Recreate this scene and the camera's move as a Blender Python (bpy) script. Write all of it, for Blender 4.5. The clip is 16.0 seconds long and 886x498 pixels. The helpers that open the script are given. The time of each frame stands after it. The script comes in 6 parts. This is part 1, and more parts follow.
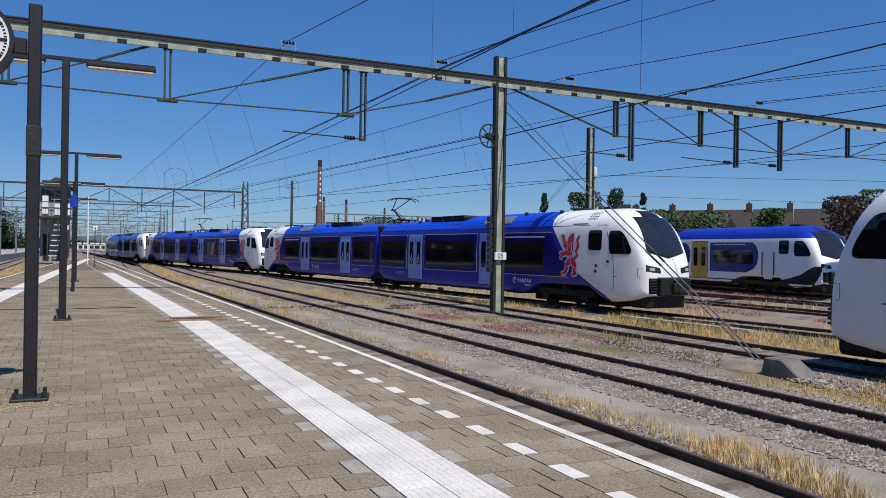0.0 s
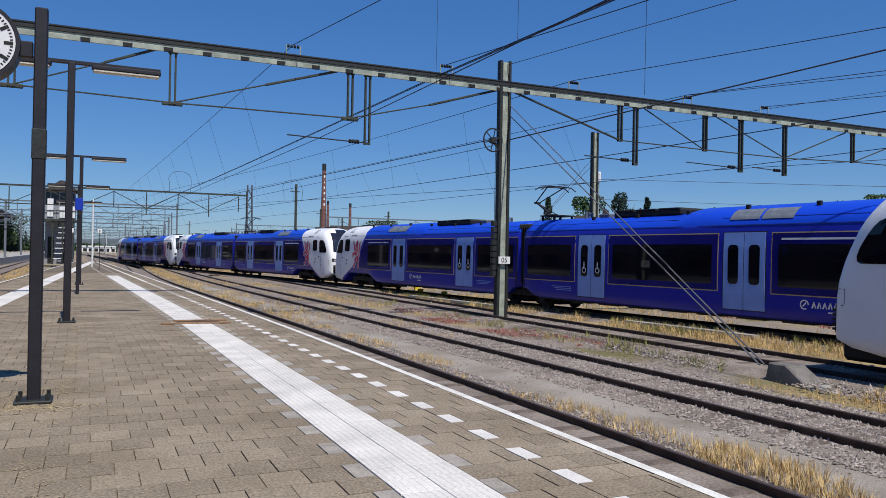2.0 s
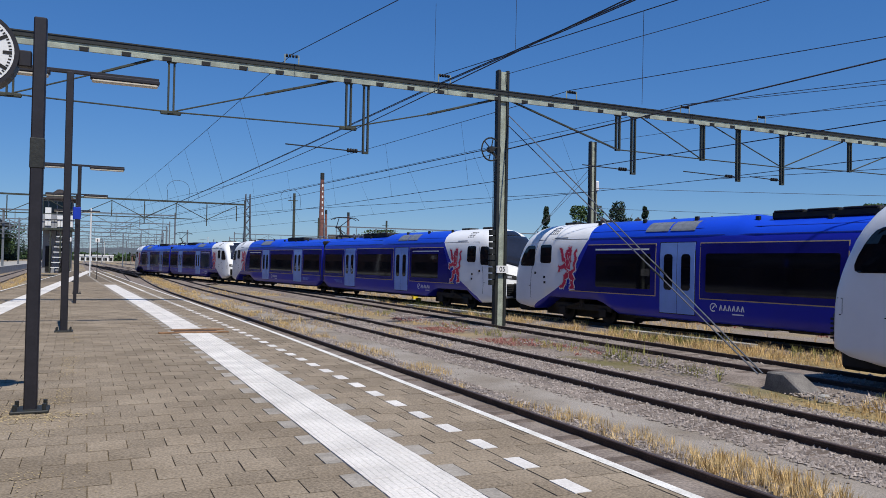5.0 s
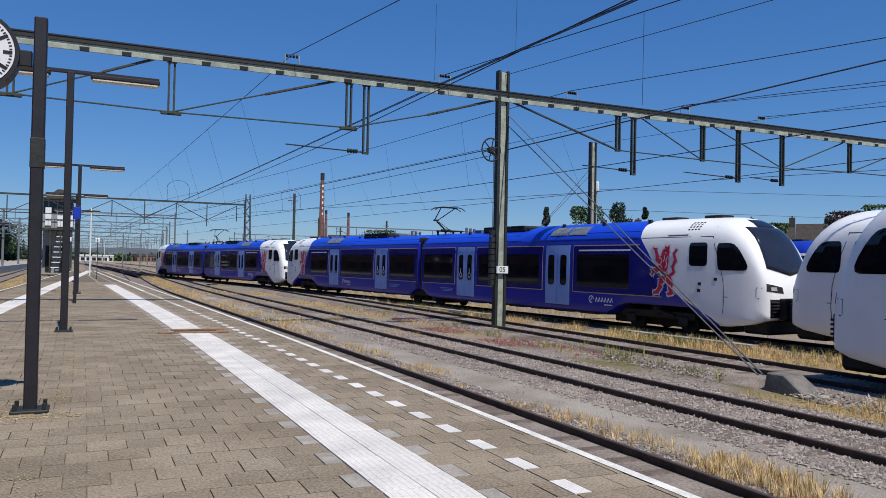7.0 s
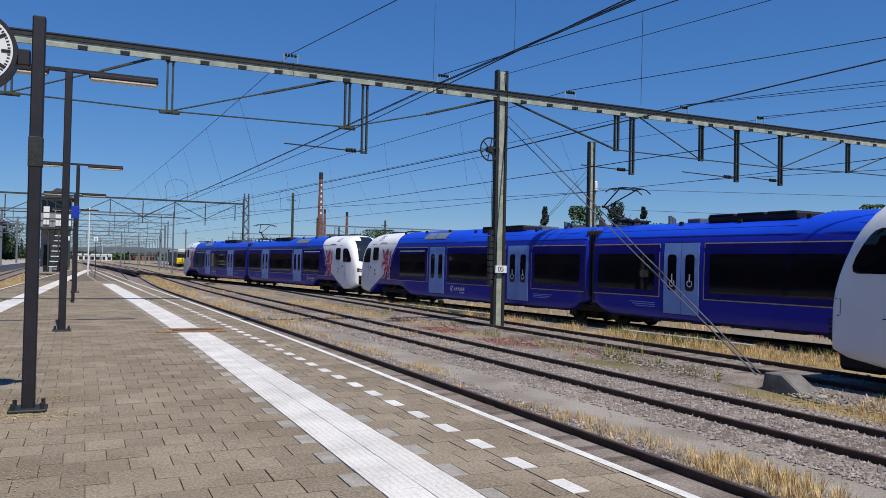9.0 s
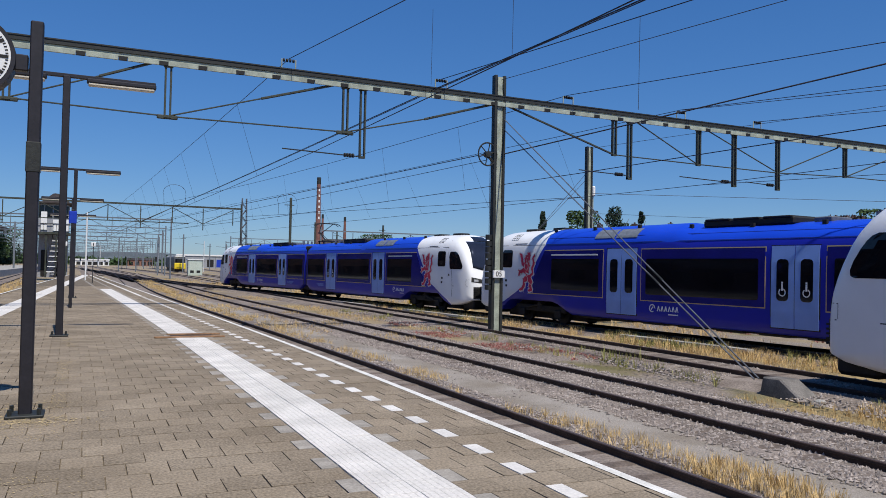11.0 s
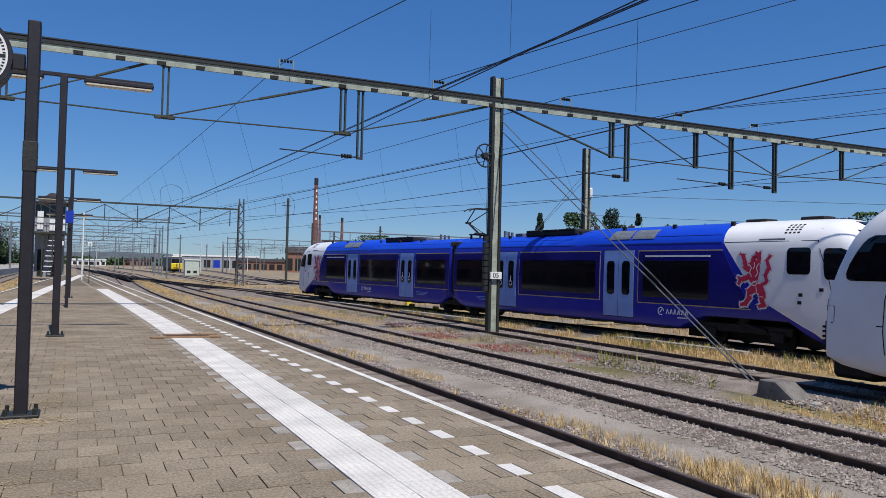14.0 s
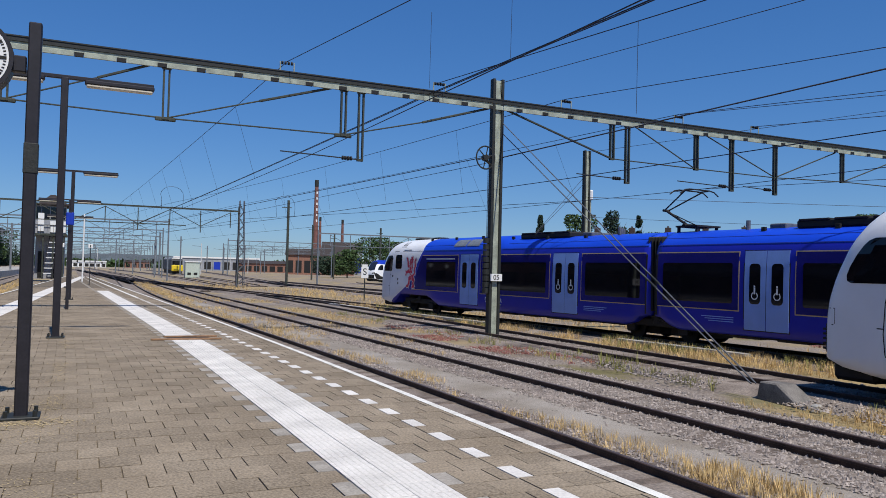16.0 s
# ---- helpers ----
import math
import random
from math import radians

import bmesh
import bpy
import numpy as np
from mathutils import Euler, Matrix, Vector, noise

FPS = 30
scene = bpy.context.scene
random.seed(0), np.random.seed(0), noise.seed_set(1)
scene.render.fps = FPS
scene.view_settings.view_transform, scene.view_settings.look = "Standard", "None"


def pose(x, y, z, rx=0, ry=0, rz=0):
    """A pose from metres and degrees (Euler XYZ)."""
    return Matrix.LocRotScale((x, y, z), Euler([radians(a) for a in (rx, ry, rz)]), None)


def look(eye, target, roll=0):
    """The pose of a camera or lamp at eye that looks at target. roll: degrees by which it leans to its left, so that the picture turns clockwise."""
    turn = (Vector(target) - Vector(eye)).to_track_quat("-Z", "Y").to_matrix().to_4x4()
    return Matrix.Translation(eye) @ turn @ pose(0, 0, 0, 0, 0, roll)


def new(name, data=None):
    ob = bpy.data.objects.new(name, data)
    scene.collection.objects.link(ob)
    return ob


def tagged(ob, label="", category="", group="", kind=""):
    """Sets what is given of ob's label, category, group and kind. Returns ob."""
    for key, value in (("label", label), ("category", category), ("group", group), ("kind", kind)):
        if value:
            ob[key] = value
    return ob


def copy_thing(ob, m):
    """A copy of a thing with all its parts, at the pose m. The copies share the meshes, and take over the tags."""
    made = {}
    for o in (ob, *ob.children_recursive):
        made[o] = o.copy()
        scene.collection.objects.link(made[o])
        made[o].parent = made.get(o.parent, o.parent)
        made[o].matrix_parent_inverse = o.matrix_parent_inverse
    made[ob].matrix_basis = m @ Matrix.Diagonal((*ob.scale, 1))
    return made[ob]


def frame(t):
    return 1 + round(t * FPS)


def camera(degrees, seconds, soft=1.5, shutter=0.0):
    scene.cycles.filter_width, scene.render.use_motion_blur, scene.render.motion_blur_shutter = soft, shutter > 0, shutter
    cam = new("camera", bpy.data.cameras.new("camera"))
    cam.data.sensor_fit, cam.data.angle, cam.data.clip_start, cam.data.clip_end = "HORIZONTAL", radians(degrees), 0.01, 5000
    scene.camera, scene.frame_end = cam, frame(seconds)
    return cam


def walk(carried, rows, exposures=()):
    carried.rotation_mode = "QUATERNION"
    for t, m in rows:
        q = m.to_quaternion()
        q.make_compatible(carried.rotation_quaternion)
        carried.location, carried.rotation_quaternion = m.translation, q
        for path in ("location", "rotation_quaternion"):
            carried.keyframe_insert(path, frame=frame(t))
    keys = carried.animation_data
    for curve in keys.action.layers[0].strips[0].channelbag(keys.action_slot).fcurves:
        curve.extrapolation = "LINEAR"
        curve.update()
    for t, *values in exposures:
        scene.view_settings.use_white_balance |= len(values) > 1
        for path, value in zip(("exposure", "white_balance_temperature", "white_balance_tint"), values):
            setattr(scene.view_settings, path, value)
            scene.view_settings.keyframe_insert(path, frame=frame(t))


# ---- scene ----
cam = camera(60.0, 16.0, soft=0.6)
EYE = (0.0, 0.0, 1.55)
# seconds, pitch, roll, yaw of the hand-held camera, which stays in one spot
PATH = [
    (0, 0.10, -0.85, -24.80),
    (0.5, 0.02, -1.08, -24.82),
    (1, 0.32, -1.03, -24.65),
    (1.5, 0.40, -1.11, -24.56),
    (2, 0.39, -1.03, -24.52),
    (2.5, 0.52, -1.01, -24.36),
    (3, 0.29, -1.04, -24.47),
    (3.5, 0.47, -1.21, -24.66),
    (4, 0.86, -1.02, -24.59),
    (6.5, 1.15, -1.13, -24.78),
    (7, 1.10, -1.11, -24.66),
    (7.5, 0.89, -1.18, -24.64),
    (8, 0.88, -1.20, -24.55),
    (8.5, 1.10, -1.15, -24.79),
    (9, 1.06, -1.16, -24.77),
    (11.5, 1.47, -1.11, -24.94),
    (12, 1.30, -1.16, -24.82),
    (12.5, 1.29, -1.25, -25.03),
    (13, 1.35, -1.24, -25.15),
    (13.5, 1.45, -1.31, -25.25),
    (14, 1.52, -1.33, -25.14),
    (14.5, 1.61, -1.27, -24.90),
    (15, 1.69, -1.28, -24.93),
    (15.5, 1.70, -1.20, -25.02),
    (16, 1.67, -1.36, -25.11)]
walk(cam, [(t, pose(*EYE, 90 + p, r, y)) for t, p, r, y in PATH])

# ---- world, sun, exposure ----
SUN_ELEV, SUN_AZ = 60.0, 177.0      # degrees; azimuth clockwise from +y
world = bpy.data.worlds.new("sky")
scene.world = world
world.use_nodes = True
wn = world.node_tree.nodes
sky = wn.new("ShaderNodeTexSky")
sky.sky_type, sky.sun_disc = "NISHITA", False
sky.sun_elevation, sky.sun_rotation = radians(SUN_ELEV), radians(SUN_AZ)
sky.air_density, sky.dust_density, sky.ozone_density = 1.0, 0.05, 6.0
rich = wn.new("ShaderNodeHueSaturation")
rich.inputs["Saturation"].default_value = 1.42
tint = wn.new("ShaderNodeMix")
tint.data_type, tint.blend_type = "RGBA", "MULTIPLY"
tint.inputs["Factor"].default_value = 1.0
tint.inputs["B"].default_value = (0.68, 0.91, 1.28, 1)   # a cold, clear sky
even = wn.new("ShaderNodeGamma")
even.inputs["Gamma"].default_value = 0.65
world.node_tree.links.new(sky.outputs[0], even.inputs["Color"])
world.node_tree.links.new(even.outputs[0], rich.inputs["Color"])
world.node_tree.links.new(rich.outputs[0], tint.inputs["A"])
world.node_tree.links.new(tint.outputs["Result"], wn["Background"].inputs[0])
wn["Background"].inputs[1].default_value = 0.14
sun = new("sun", bpy.data.lights.new("sun", "SUN"))
sun.data.energy, sun.data.angle, sun.data.color = 4.5, radians(0.55), (1.0, 0.95, 0.87)
se, sa = radians(SUN_ELEV), radians(SUN_AZ)
SUN_DIR = Vector((math.sin(sa) * math.cos(se), math.cos(sa) * math.cos(se), math.sin(se)))
sun.matrix_world = look(SUN_DIR * 50, (0, 0, 0))
scene.view_settings.exposure = 0.0

# ---- materials ----
def material(name, color, rough=0.6, metal=0.0, var=0.12, scale=6.0, bump=0.0, bscale=40.0, color2=None, coat=0.0, island=0.0, rand=0.0, world_grain=False, spec=0.5):
    """Colour with large stains and fine grain, optional relief, and variation from piece to piece."""
    m = bpy.data.materials.new(name)
    m.use_nodes = True
    n, l = m.node_tree.nodes, m.node_tree.links
    b = n["Principled BSDF"]
    b.inputs["Roughness"].default_value, b.inputs["Metallic"].default_value = rough, metal
    b.inputs["Coat Weight"].default_value = coat
    b.inputs["Coat Roughness"].default_value = 0.08
    co = n.new("ShaderNodeTexCoord")
    spot = n.new("ShaderNodeNewGeometry").outputs["Position"] if world_grain else co.outputs["Object"]
    b.inputs["Specular IOR Level"].default_value = spec
    big = n.new("ShaderNodeTexNoise")
    big.inputs["Scale"].default_value, big.inputs["Detail"].default_value = scale, 5.0
    l.new(spot, big.inputs["Vector"])
    fine = n.new("ShaderNodeTexNoise")
    fine.inputs["Scale"].default_value, fine.inputs["Detail"].default_value = bscale, 3.0
    l.new(spot, fine.inputs["Vector"])
    mix = n.new("ShaderNodeMix")
    mix.data_type = "RGBA"
    dark = tuple(c * (1 - var) for c in color)
    c2 = color2 or tuple(min(1.0, c * (1 + var)) for c in color)
    mix.inputs["A"].default_value = (*(dark if not color2 else color), 1)
    mix.inputs["B"].default_value = (*c2, 1)
    ramp = n.new("ShaderNodeMapRange")
    ramp.inputs["From Min"].default_value, ramp.inputs["From Max"].default_value = 0.35, 0.65
    l.new(big.outputs["Fac"], ramp.inputs["Value"])
    l.new(ramp.outputs["Result"], mix.inputs["Factor"])
    hsv = n.new("ShaderNodeHueSaturation")
    l.new(mix.outputs["Result"], hsv.inputs["Color"])
    val = n.new("ShaderNodeMath")
    val.operation = "MULTIPLY_ADD"
    grain = n.new("ShaderNodeMapRange")
    grain.inputs["From Min"].default_value, grain.inputs["From Max"].default_value = 0.3, 0.7
    l.new(fine.outputs["Fac"], grain.inputs["Value"])
    l.new(grain.outputs["Result"], val.inputs[0])
    val.inputs[1].default_value, val.inputs[2].default_value = 2 * var, 1 - var
    last = val
    for amount, node, sock in ((island, "ShaderNodeNewGeometry", "Random Per Island"), (rand, "ShaderNodeObjectInfo", "Random")):
        if amount:
            g = n.new(node)
            a = n.new("ShaderNodeMath")
            a.operation = "MULTIPLY_ADD"
            l.new(g.outputs[sock], a.inputs[0])
            a.inputs[1].default_value = 2 * amount
            s = n.new("ShaderNodeMath")
            s.operation = "SUBTRACT"
            l.new(last.outputs[0], s.inputs[0])
            s.inputs[1].default_value = amount
            l.new(s.outputs[0], a.inputs[2])
            last = a
    l.new(last.outputs[0], hsv.inputs["Value"])
    l.new(hsv.outputs["Color"], b.inputs["Base Color"])
    if bump:
        bn = n.new("ShaderNodeBump")
        bn.inputs["Strength"].default_value, bn.inputs["Distance"].default_value = bump, 0.02
        l.new(fine.outputs["Fac"], bn.inputs["Height"])
        l.new(bn.outputs["Normal"], b.inputs["Normal"])
    return m


M_WHITE = material("white_paint", (0.78, 0.79, 0.80), 0.28, var=0.03, scale=1.5, coat=0.3)
M_BLUE = material("blue_paint", (0.014, 0.022, 0.20), 0.22, var=0.10, scale=1.2, coat=0.5)
M_DOOR = material("light_blue_paint", (0.22, 0.36, 0.76), 0.3, var=0.05, scale=2, coat=0.3)
M_YELLOW = material("yellow_stripe", (0.62, 0.38, 0.05), 0.4, var=0.05)
M_WINDOW = material("dark_window_glass", (0.006, 0.006, 0.009), 0.05, var=0.2, scale=0.6, spec=0.45)
M_GOLD = material("gold_line", (0.60, 0.45, 0.17), 0.4, var=0.06)
M_SCREEN = material("tinted_screen_glass", (0.02, 0.024, 0.04), 0.05, var=0.2, scale=0.6, spec=0.5)
M_RED = material("red_emblem", (0.62, 0.02, 0.07), 0.4, var=0.08)
M_BLACK = material("black_underframe", (0.008, 0.0075, 0.007), 0.7, var=0.25, bump=0.2)
M_GREYROOF = material("roof_equipment_grey", (0.10, 0.11, 0.13), 0.6, var=0.2)
M_HATCH = material("grey_hatch", (0.16, 0.18, 0.21), 0.5, var=0.15)
M_STEEL = material("galvanised_green_steel", (0.33, 0.36, 0.29), 0.6, var=0.22, scale=3, bump=0.15)
M_DKSTEEL = material("dark_steel", (0.018, 0.02, 0.018), 0.6, var=0.25, bump=0.15)
# darker than M_STEEL: hangers and stays get their silhouette tone through this colour
M_OLIVE = material("dark_olive_steel", (0.04, 0.046, 0.033), 0.6, var=0.25, scale=3, bump=0.15)
M_POLE = material("dark_painted_pole", (0.016, 0.014, 0.018), 0.5, var=0.2)
# greys for distant posts and portals, with the air's haze mixed into the colour
M_FARSTEEL = material("haze_grey_steel", (0.14, 0.16, 0.185), 0.6, var=0.15)
M_PALE = material("haze_pale_grey", (0.55, 0.56, 0.56), 0.6, var=0.1)
M_WIRE = material("overhead_wire", (0.02, 0.02, 0.03), 0.6, var=0.1)
M_RAIL = material("rusty_rail", (0.048, 0.028, 0.021), 0.7, var=0.3, scale=4, bump=0.2)
M_RAILTOP = material("worn_rail_head", (0.10, 0.075, 0.065), 0.5, 0.3, var=0.25)
M_SLEEPER = material("weathered_sleeper", (0.13, 0.10, 0.08), 0.9, var=0.3, bump=0.4)
M_BALLAST = material("ballast_stone", (0.30, 0.258, 0.23), 0.9, var=0.2, island=0.28)
M_PAVER = material("concrete_paver", (0.225, 0.18, 0.128), 0.95, var=0.32, scale=0.9, bump=0.45, bscale=48, color2=(0.30, 0.245, 0.18), island=0.12, rand=0.12, world_grain=True, spec=0.2)
M_PAVERGREY = material("grey_paver", (0.33, 0.30, 0.26), 0.95, var=0.14, bump=0.3, bscale=48, rand=0.08, world_grain=True, spec=0.2)
M_WHITETILE = material("white_guide_tile", (0.64, 0.61, 0.57), 0.9, var=0.10, scale=1.6, bump=0.25, bscale=40, rand=0.05, world_grain=True, spec=0.2)
M_JOINT = material("sandy_joint", (0.15, 0.118, 0.08), 0.95, var=0.25, bump=0.3)
M_CONCRETE = material("weathered_concrete", (0.36, 0.35, 0.33), 0.9, var=0.2, scale=2, bump=0.3)
M_EDGE = material("white_edge_line", (0.60, 0.58, 0.53), 0.9, var=0.14, scale=5, bump=0.3, bscale=60, color2=(0.76, 0.74, 0.70), spec=0.2)
M_STRAW = material("dry_grass", (0.58, 0.41, 0.185), 0.9, var=0.2, island=0.3)
M_GREEN = material("green_weed", (0.26, 0.25, 0.07), 0.8, var=0.2, island=0.3)


def part(name, bm, mat, parent=None, label="", smooth=False):
    me = bpy.data.meshes.new(name)
    bm.normal_update()
    bm.to_mesh(me)
    bm.free()
    for m in (mat if isinstance(mat, (list, tuple)) else [mat]):
        me.materials.append(m)
    if smooth:
        me.polygons.foreach_set("use_smooth", [True] * len(me.polygons))
    ob = new(name, me)
    if parent:
        ob.parent = parent
    if label:
        ob["label"] = label
    return ob


def box(bm, x0, x1, y0, y1, z0, z1, m=None, bevel=0.0):
    mat = (m or Matrix()) @ Matrix.Translation(((x0 + x1) / 2, (y0 + y1) / 2, (z0 + z1) / 2)) @ Matrix.Diagonal((x1 - x0, y1 - y0, z1 - z0, 1))
    r = bmesh.ops.create_cube(bm, size=1, matrix=mat)
    if bevel:
        es = list({e for v in r["verts"] for e in v.link_edges})
        bmesh.ops.bevel(bm, geom=es, offset=bevel, segments=1, affect="EDGES")


def rod(bm, a, b, r, n=6, r2=None):
    a, b = Vector(a), Vector(b)
    d = b - a
    q = d.to_track_quat("Z", "Y").to_matrix().to_4x4()
    bmesh.ops.create_cone(bm, cap_ends=True, segments=n, radius1=r, radius2=r if r2 is None else r2, depth=d.length, matrix=Matrix.Translation((a + b) / 2) @ q)


def bar(bm, a, b, w, h):
    """A straight bar of rectangular section; h is measured upright."""
    a, b = Vector(a), Vector(b)
    d = (b - a)
    y = d.normalized()
    up = Vector((0, 0, 1)) if abs(y.z) < 0.9 else Vector((0, 1, 0))
    x = y.cross(up).normalized()
    z = x.cross(y)
    m = Matrix((x, y, z)).transposed().to_4x4()
    m.translation = (a + b) / 2
    bmesh.ops.create_cube(bm, size=1, matrix=m @ Matrix.Diagonal((w, d.length, h, 1)))


def thing(name, label, category, group="", kind="", at=None):
    ob = tagged(new(name), label, category, group, kind)
    if at:
        ob.matrix_basis = at
    return ob


# ---- plan ----
RAIL_Z, GROUND_Z = -0.76, -1.0


def bend(y):
    """The platform and its tracks bear away to the left beyond y = 14."""
    return -0.034 * 4.0 * math.log1p(math.exp(min((y - 14.0) / 4.0, 40.0)))


# the running line: bearing (radians to the left) along its length
LINE_S = [-40, 25, 50, 75, 100, 125, 150, 180, 230]
LINE_A = [0.0, 0.1041, 0.1123, 0.1521, 0.1483, 0.1085, 0.0593, 0.0099, -0.0395]
LINE = []
px, py = 23.00, -40.0
for i in range(541):
    s_ = -40 + i * 0.5
    a_ = float(np.interp(s_, LINE_S, LINE_A))
    LINE.append((s_, px, py, a_))
    px, py = px - math.sin(a_) * 0.5, py + math.cos(a_) * 0.5


def line_at(s):
    """Place and bearing on the running line; straight on before its start."""
    if s < -40:
        return Vector((23.00, s, RAIL_Z)), 0.0
    i = min((s + 40) * 2, 539.999)
    k, w = int(i), i - int(i)
    p, q = LINE[k], LINE[k + 1]
    return Vector((p[1] + (q[1] - p[1]) * w, p[2] + (q[2] - p[2]) * w, RAIL_Z)), p[3] + (q[3] - p[3]) * w


def side_line(y):
    """Centre of the running line at a given y."""
    return float(np.interp(y, [p[2] for p in LINE], [p[1] for p in LINE]))


def turn_back(y):
    """Past the platform's end the tracks swing to the right again."""
    return 0.052 * 7.0 * math.log1p(math.exp(min((y - 62.0) / 7.0, 40.0)))


TRACK_1 = lambda y: 5.65 + bend(y) + turn_back(y)
TRACK_2 = lambda y: 9.85 + bend(y) * 0.9 + turn_back(y) * 0.7
TRACK_3 = lambda y: 15.05 + bend(y) * 0.5


# ---- trains ----
def livery(name, low, high, roof, bounds, split, band=None):
    """Paint that changes along a line drawn on the body: bounds gives, for each height, how far the nose colour reaches."""
    m = bpy.data.materials.new(name)
    m.use_nodes = True
    n, l = m.node_tree.nodes, m.node_tree.links
    b = n["Principled BSDF"]
    b.inputs["Roughness"].default_value, b.inputs["Specular IOR Level"].default_value = 0.3, 0.3
    co, sep = n.new("ShaderNodeTexCoord"), n.new("ShaderNodeSeparateXYZ")
    l.new(co.outputs["Object"], sep.inputs[0])

    def calc(op, a, c):
        k = n.new("ShaderNodeMath")
        k.operation = op
        for i, v in enumerate((a, c)):
            if isinstance(v, float):
                k.inputs[i].default_value = v
            else:
                l.new(v, k.inputs[i])
        return k.outputs[0]

    ramp = n.new("ShaderNodeValToRGB")
    while len(ramp.color_ramp.elements) < len(bounds):
        ramp.color_ramp.elements.new(0.5)
    for e, (z, u) in zip(ramp.color_ramp.elements, bounds):
        e.position, e.color = z / 4.2, (u / 8, u / 8, u / 8, 1)
    l.new(calc("DIVIDE", sep.outputs["Z"], 4.2), ramp.inputs[0])
    u = calc("ADD", sep.outputs["Y"], 23.2)
    nose = calc("LESS_THAN", u, calc("MULTIPLY", ramp.outputs[0], 8.0))
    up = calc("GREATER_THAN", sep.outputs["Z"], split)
    noise_ = n.new("ShaderNodeTexNoise")
    noise_.inputs["Scale"].default_value, noise_.inputs["Detail"].default_value = 0.9, 6.0
    l.new(co.outputs["Object"], noise_.inputs["Vector"])

    def mixed(fac, a, c):
        k = n.new("ShaderNodeMix")
        k.data_type = "RGBA"
        l.new(fac, k.inputs["Factor"])
        for s, v in (("A", a), ("B", c)):
            if isinstance(v, tuple):
                k.inputs[s].default_value = (*v, 1)
            else:
                l.new(v, k.inputs[s])
        return k.outputs["Result"]

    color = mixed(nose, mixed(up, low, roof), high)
    hsv = n.new("ShaderNodeHueSaturation")
    l.new(color, hsv.inputs["Color"])
    l.new(calc("ADD", calc("MULTIPLY", noise_.outputs["Fac"], 0.24), 0.88), hsv.inputs["Value"])
    l.new(hsv.outputs["Color"], b.inputs["Base Color"])
    return m


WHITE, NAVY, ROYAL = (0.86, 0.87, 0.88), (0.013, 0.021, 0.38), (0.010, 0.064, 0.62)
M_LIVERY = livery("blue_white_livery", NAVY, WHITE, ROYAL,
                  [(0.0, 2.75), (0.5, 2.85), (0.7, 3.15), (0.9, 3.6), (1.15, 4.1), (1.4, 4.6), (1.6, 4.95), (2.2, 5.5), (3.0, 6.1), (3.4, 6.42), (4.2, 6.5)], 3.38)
M_LIVERY_IC = livery("white_blue_livery", WHITE, WHITE, (0.012, 0.04, 0.40), [(0.0, 0.0), (4.2, 0.0)], 3.32)
M_PANEL = material("tinted_blue_panel", (0.013, 0.013, 0.17), 0.15, var=0.2, scale=0.5, spec=0.25)
M_LAMP = material("headlamp_glass", (0.35, 0.36, 0.38), 0.15, var=0.1)

PROFILE = [(0.93, 0.0), (0.985, 0.04), (1.0, 0.12), (1.0, 0.28), (1.0, 0.42), (0.998, 0.52), (0.992, 0.62), (0.982, 0.71), (0.965, 0.775),
           (0.93, 0.83), (0.86, 0.882), (0.74, 0.927), (0.58, 0.96), (0.40, 0.983), (0.2, 0.996), (0.0, 1.0)]
NOSE_U = [1.05, 1.11, 1.19, 1.28, 1.4, 1.53, 1.68, 1.86, 2.05, 2.27, 2.5, 2.7, 2.95, 3.2, 3.45, 3.7]


def half_width(u):
    return float(np.interp(u, [1.05, 1.11, 1.19, 1.28, 1.4, 1.6, 1.9, 2.4, 3.1, 3.7], [0.88, 1.05, 1.15, 1.22, 1.27, 1.32, 1.365, 1.395, 1.41, 1.415]))


def top(u):
    return float(np.interp(u, [1.05, 1.11, 1.19, 1.28, 1.4, 1.53, 1.68, 1.86, 2.05, 2.27, 2.5, 2.7, 2.95, 3.3, 3.8, 5.0, 13.5, 14.3],
                           [1.62, 1.90, 2.12, 2.38, 2.68, 2.98, 3.27, 3.53, 3.72, 3.88, 3.98, 4.04, 4.08, 4.10, 4.11, 4.12, 4.12, 3.97]))


def bottom(u):
    return float(np.interp(u, [1.05, 1.3, 1.7, 2.4, 3.0, 3.5, 4.0, 7.2, 7.8, 8.2, 21.9, 22.3, 22.7, 23], [0.76, 0.68, 0.56, 0.45, 0.42, 0.68, 0.98, 0.98, 0.7, 0.5, 0.5, 0.62, 0.86, 0.9]))


def side_x(u, z):
    """Half-width of the body at a distance from the nose and a height."""
    b = (z - 0.42) / (top(u) - 0.42)
    return half_width(u) * float(np.interp(b, [p[1] for p in PROFILE], [p[0] for p in PROFILE]))


def loft_points(u, lift=0.0):
    w, t, lo = half_width(u), top(u), bottom(u)
    pts = []
    for a, b in PROFILE:
        z = max(0.42 + b * (t - 0.42), lo + b * 0.02)
        pts.append((w * a, z))
    left = [(-x, z) for x, z in pts]
    return left + pts[-2::-1]


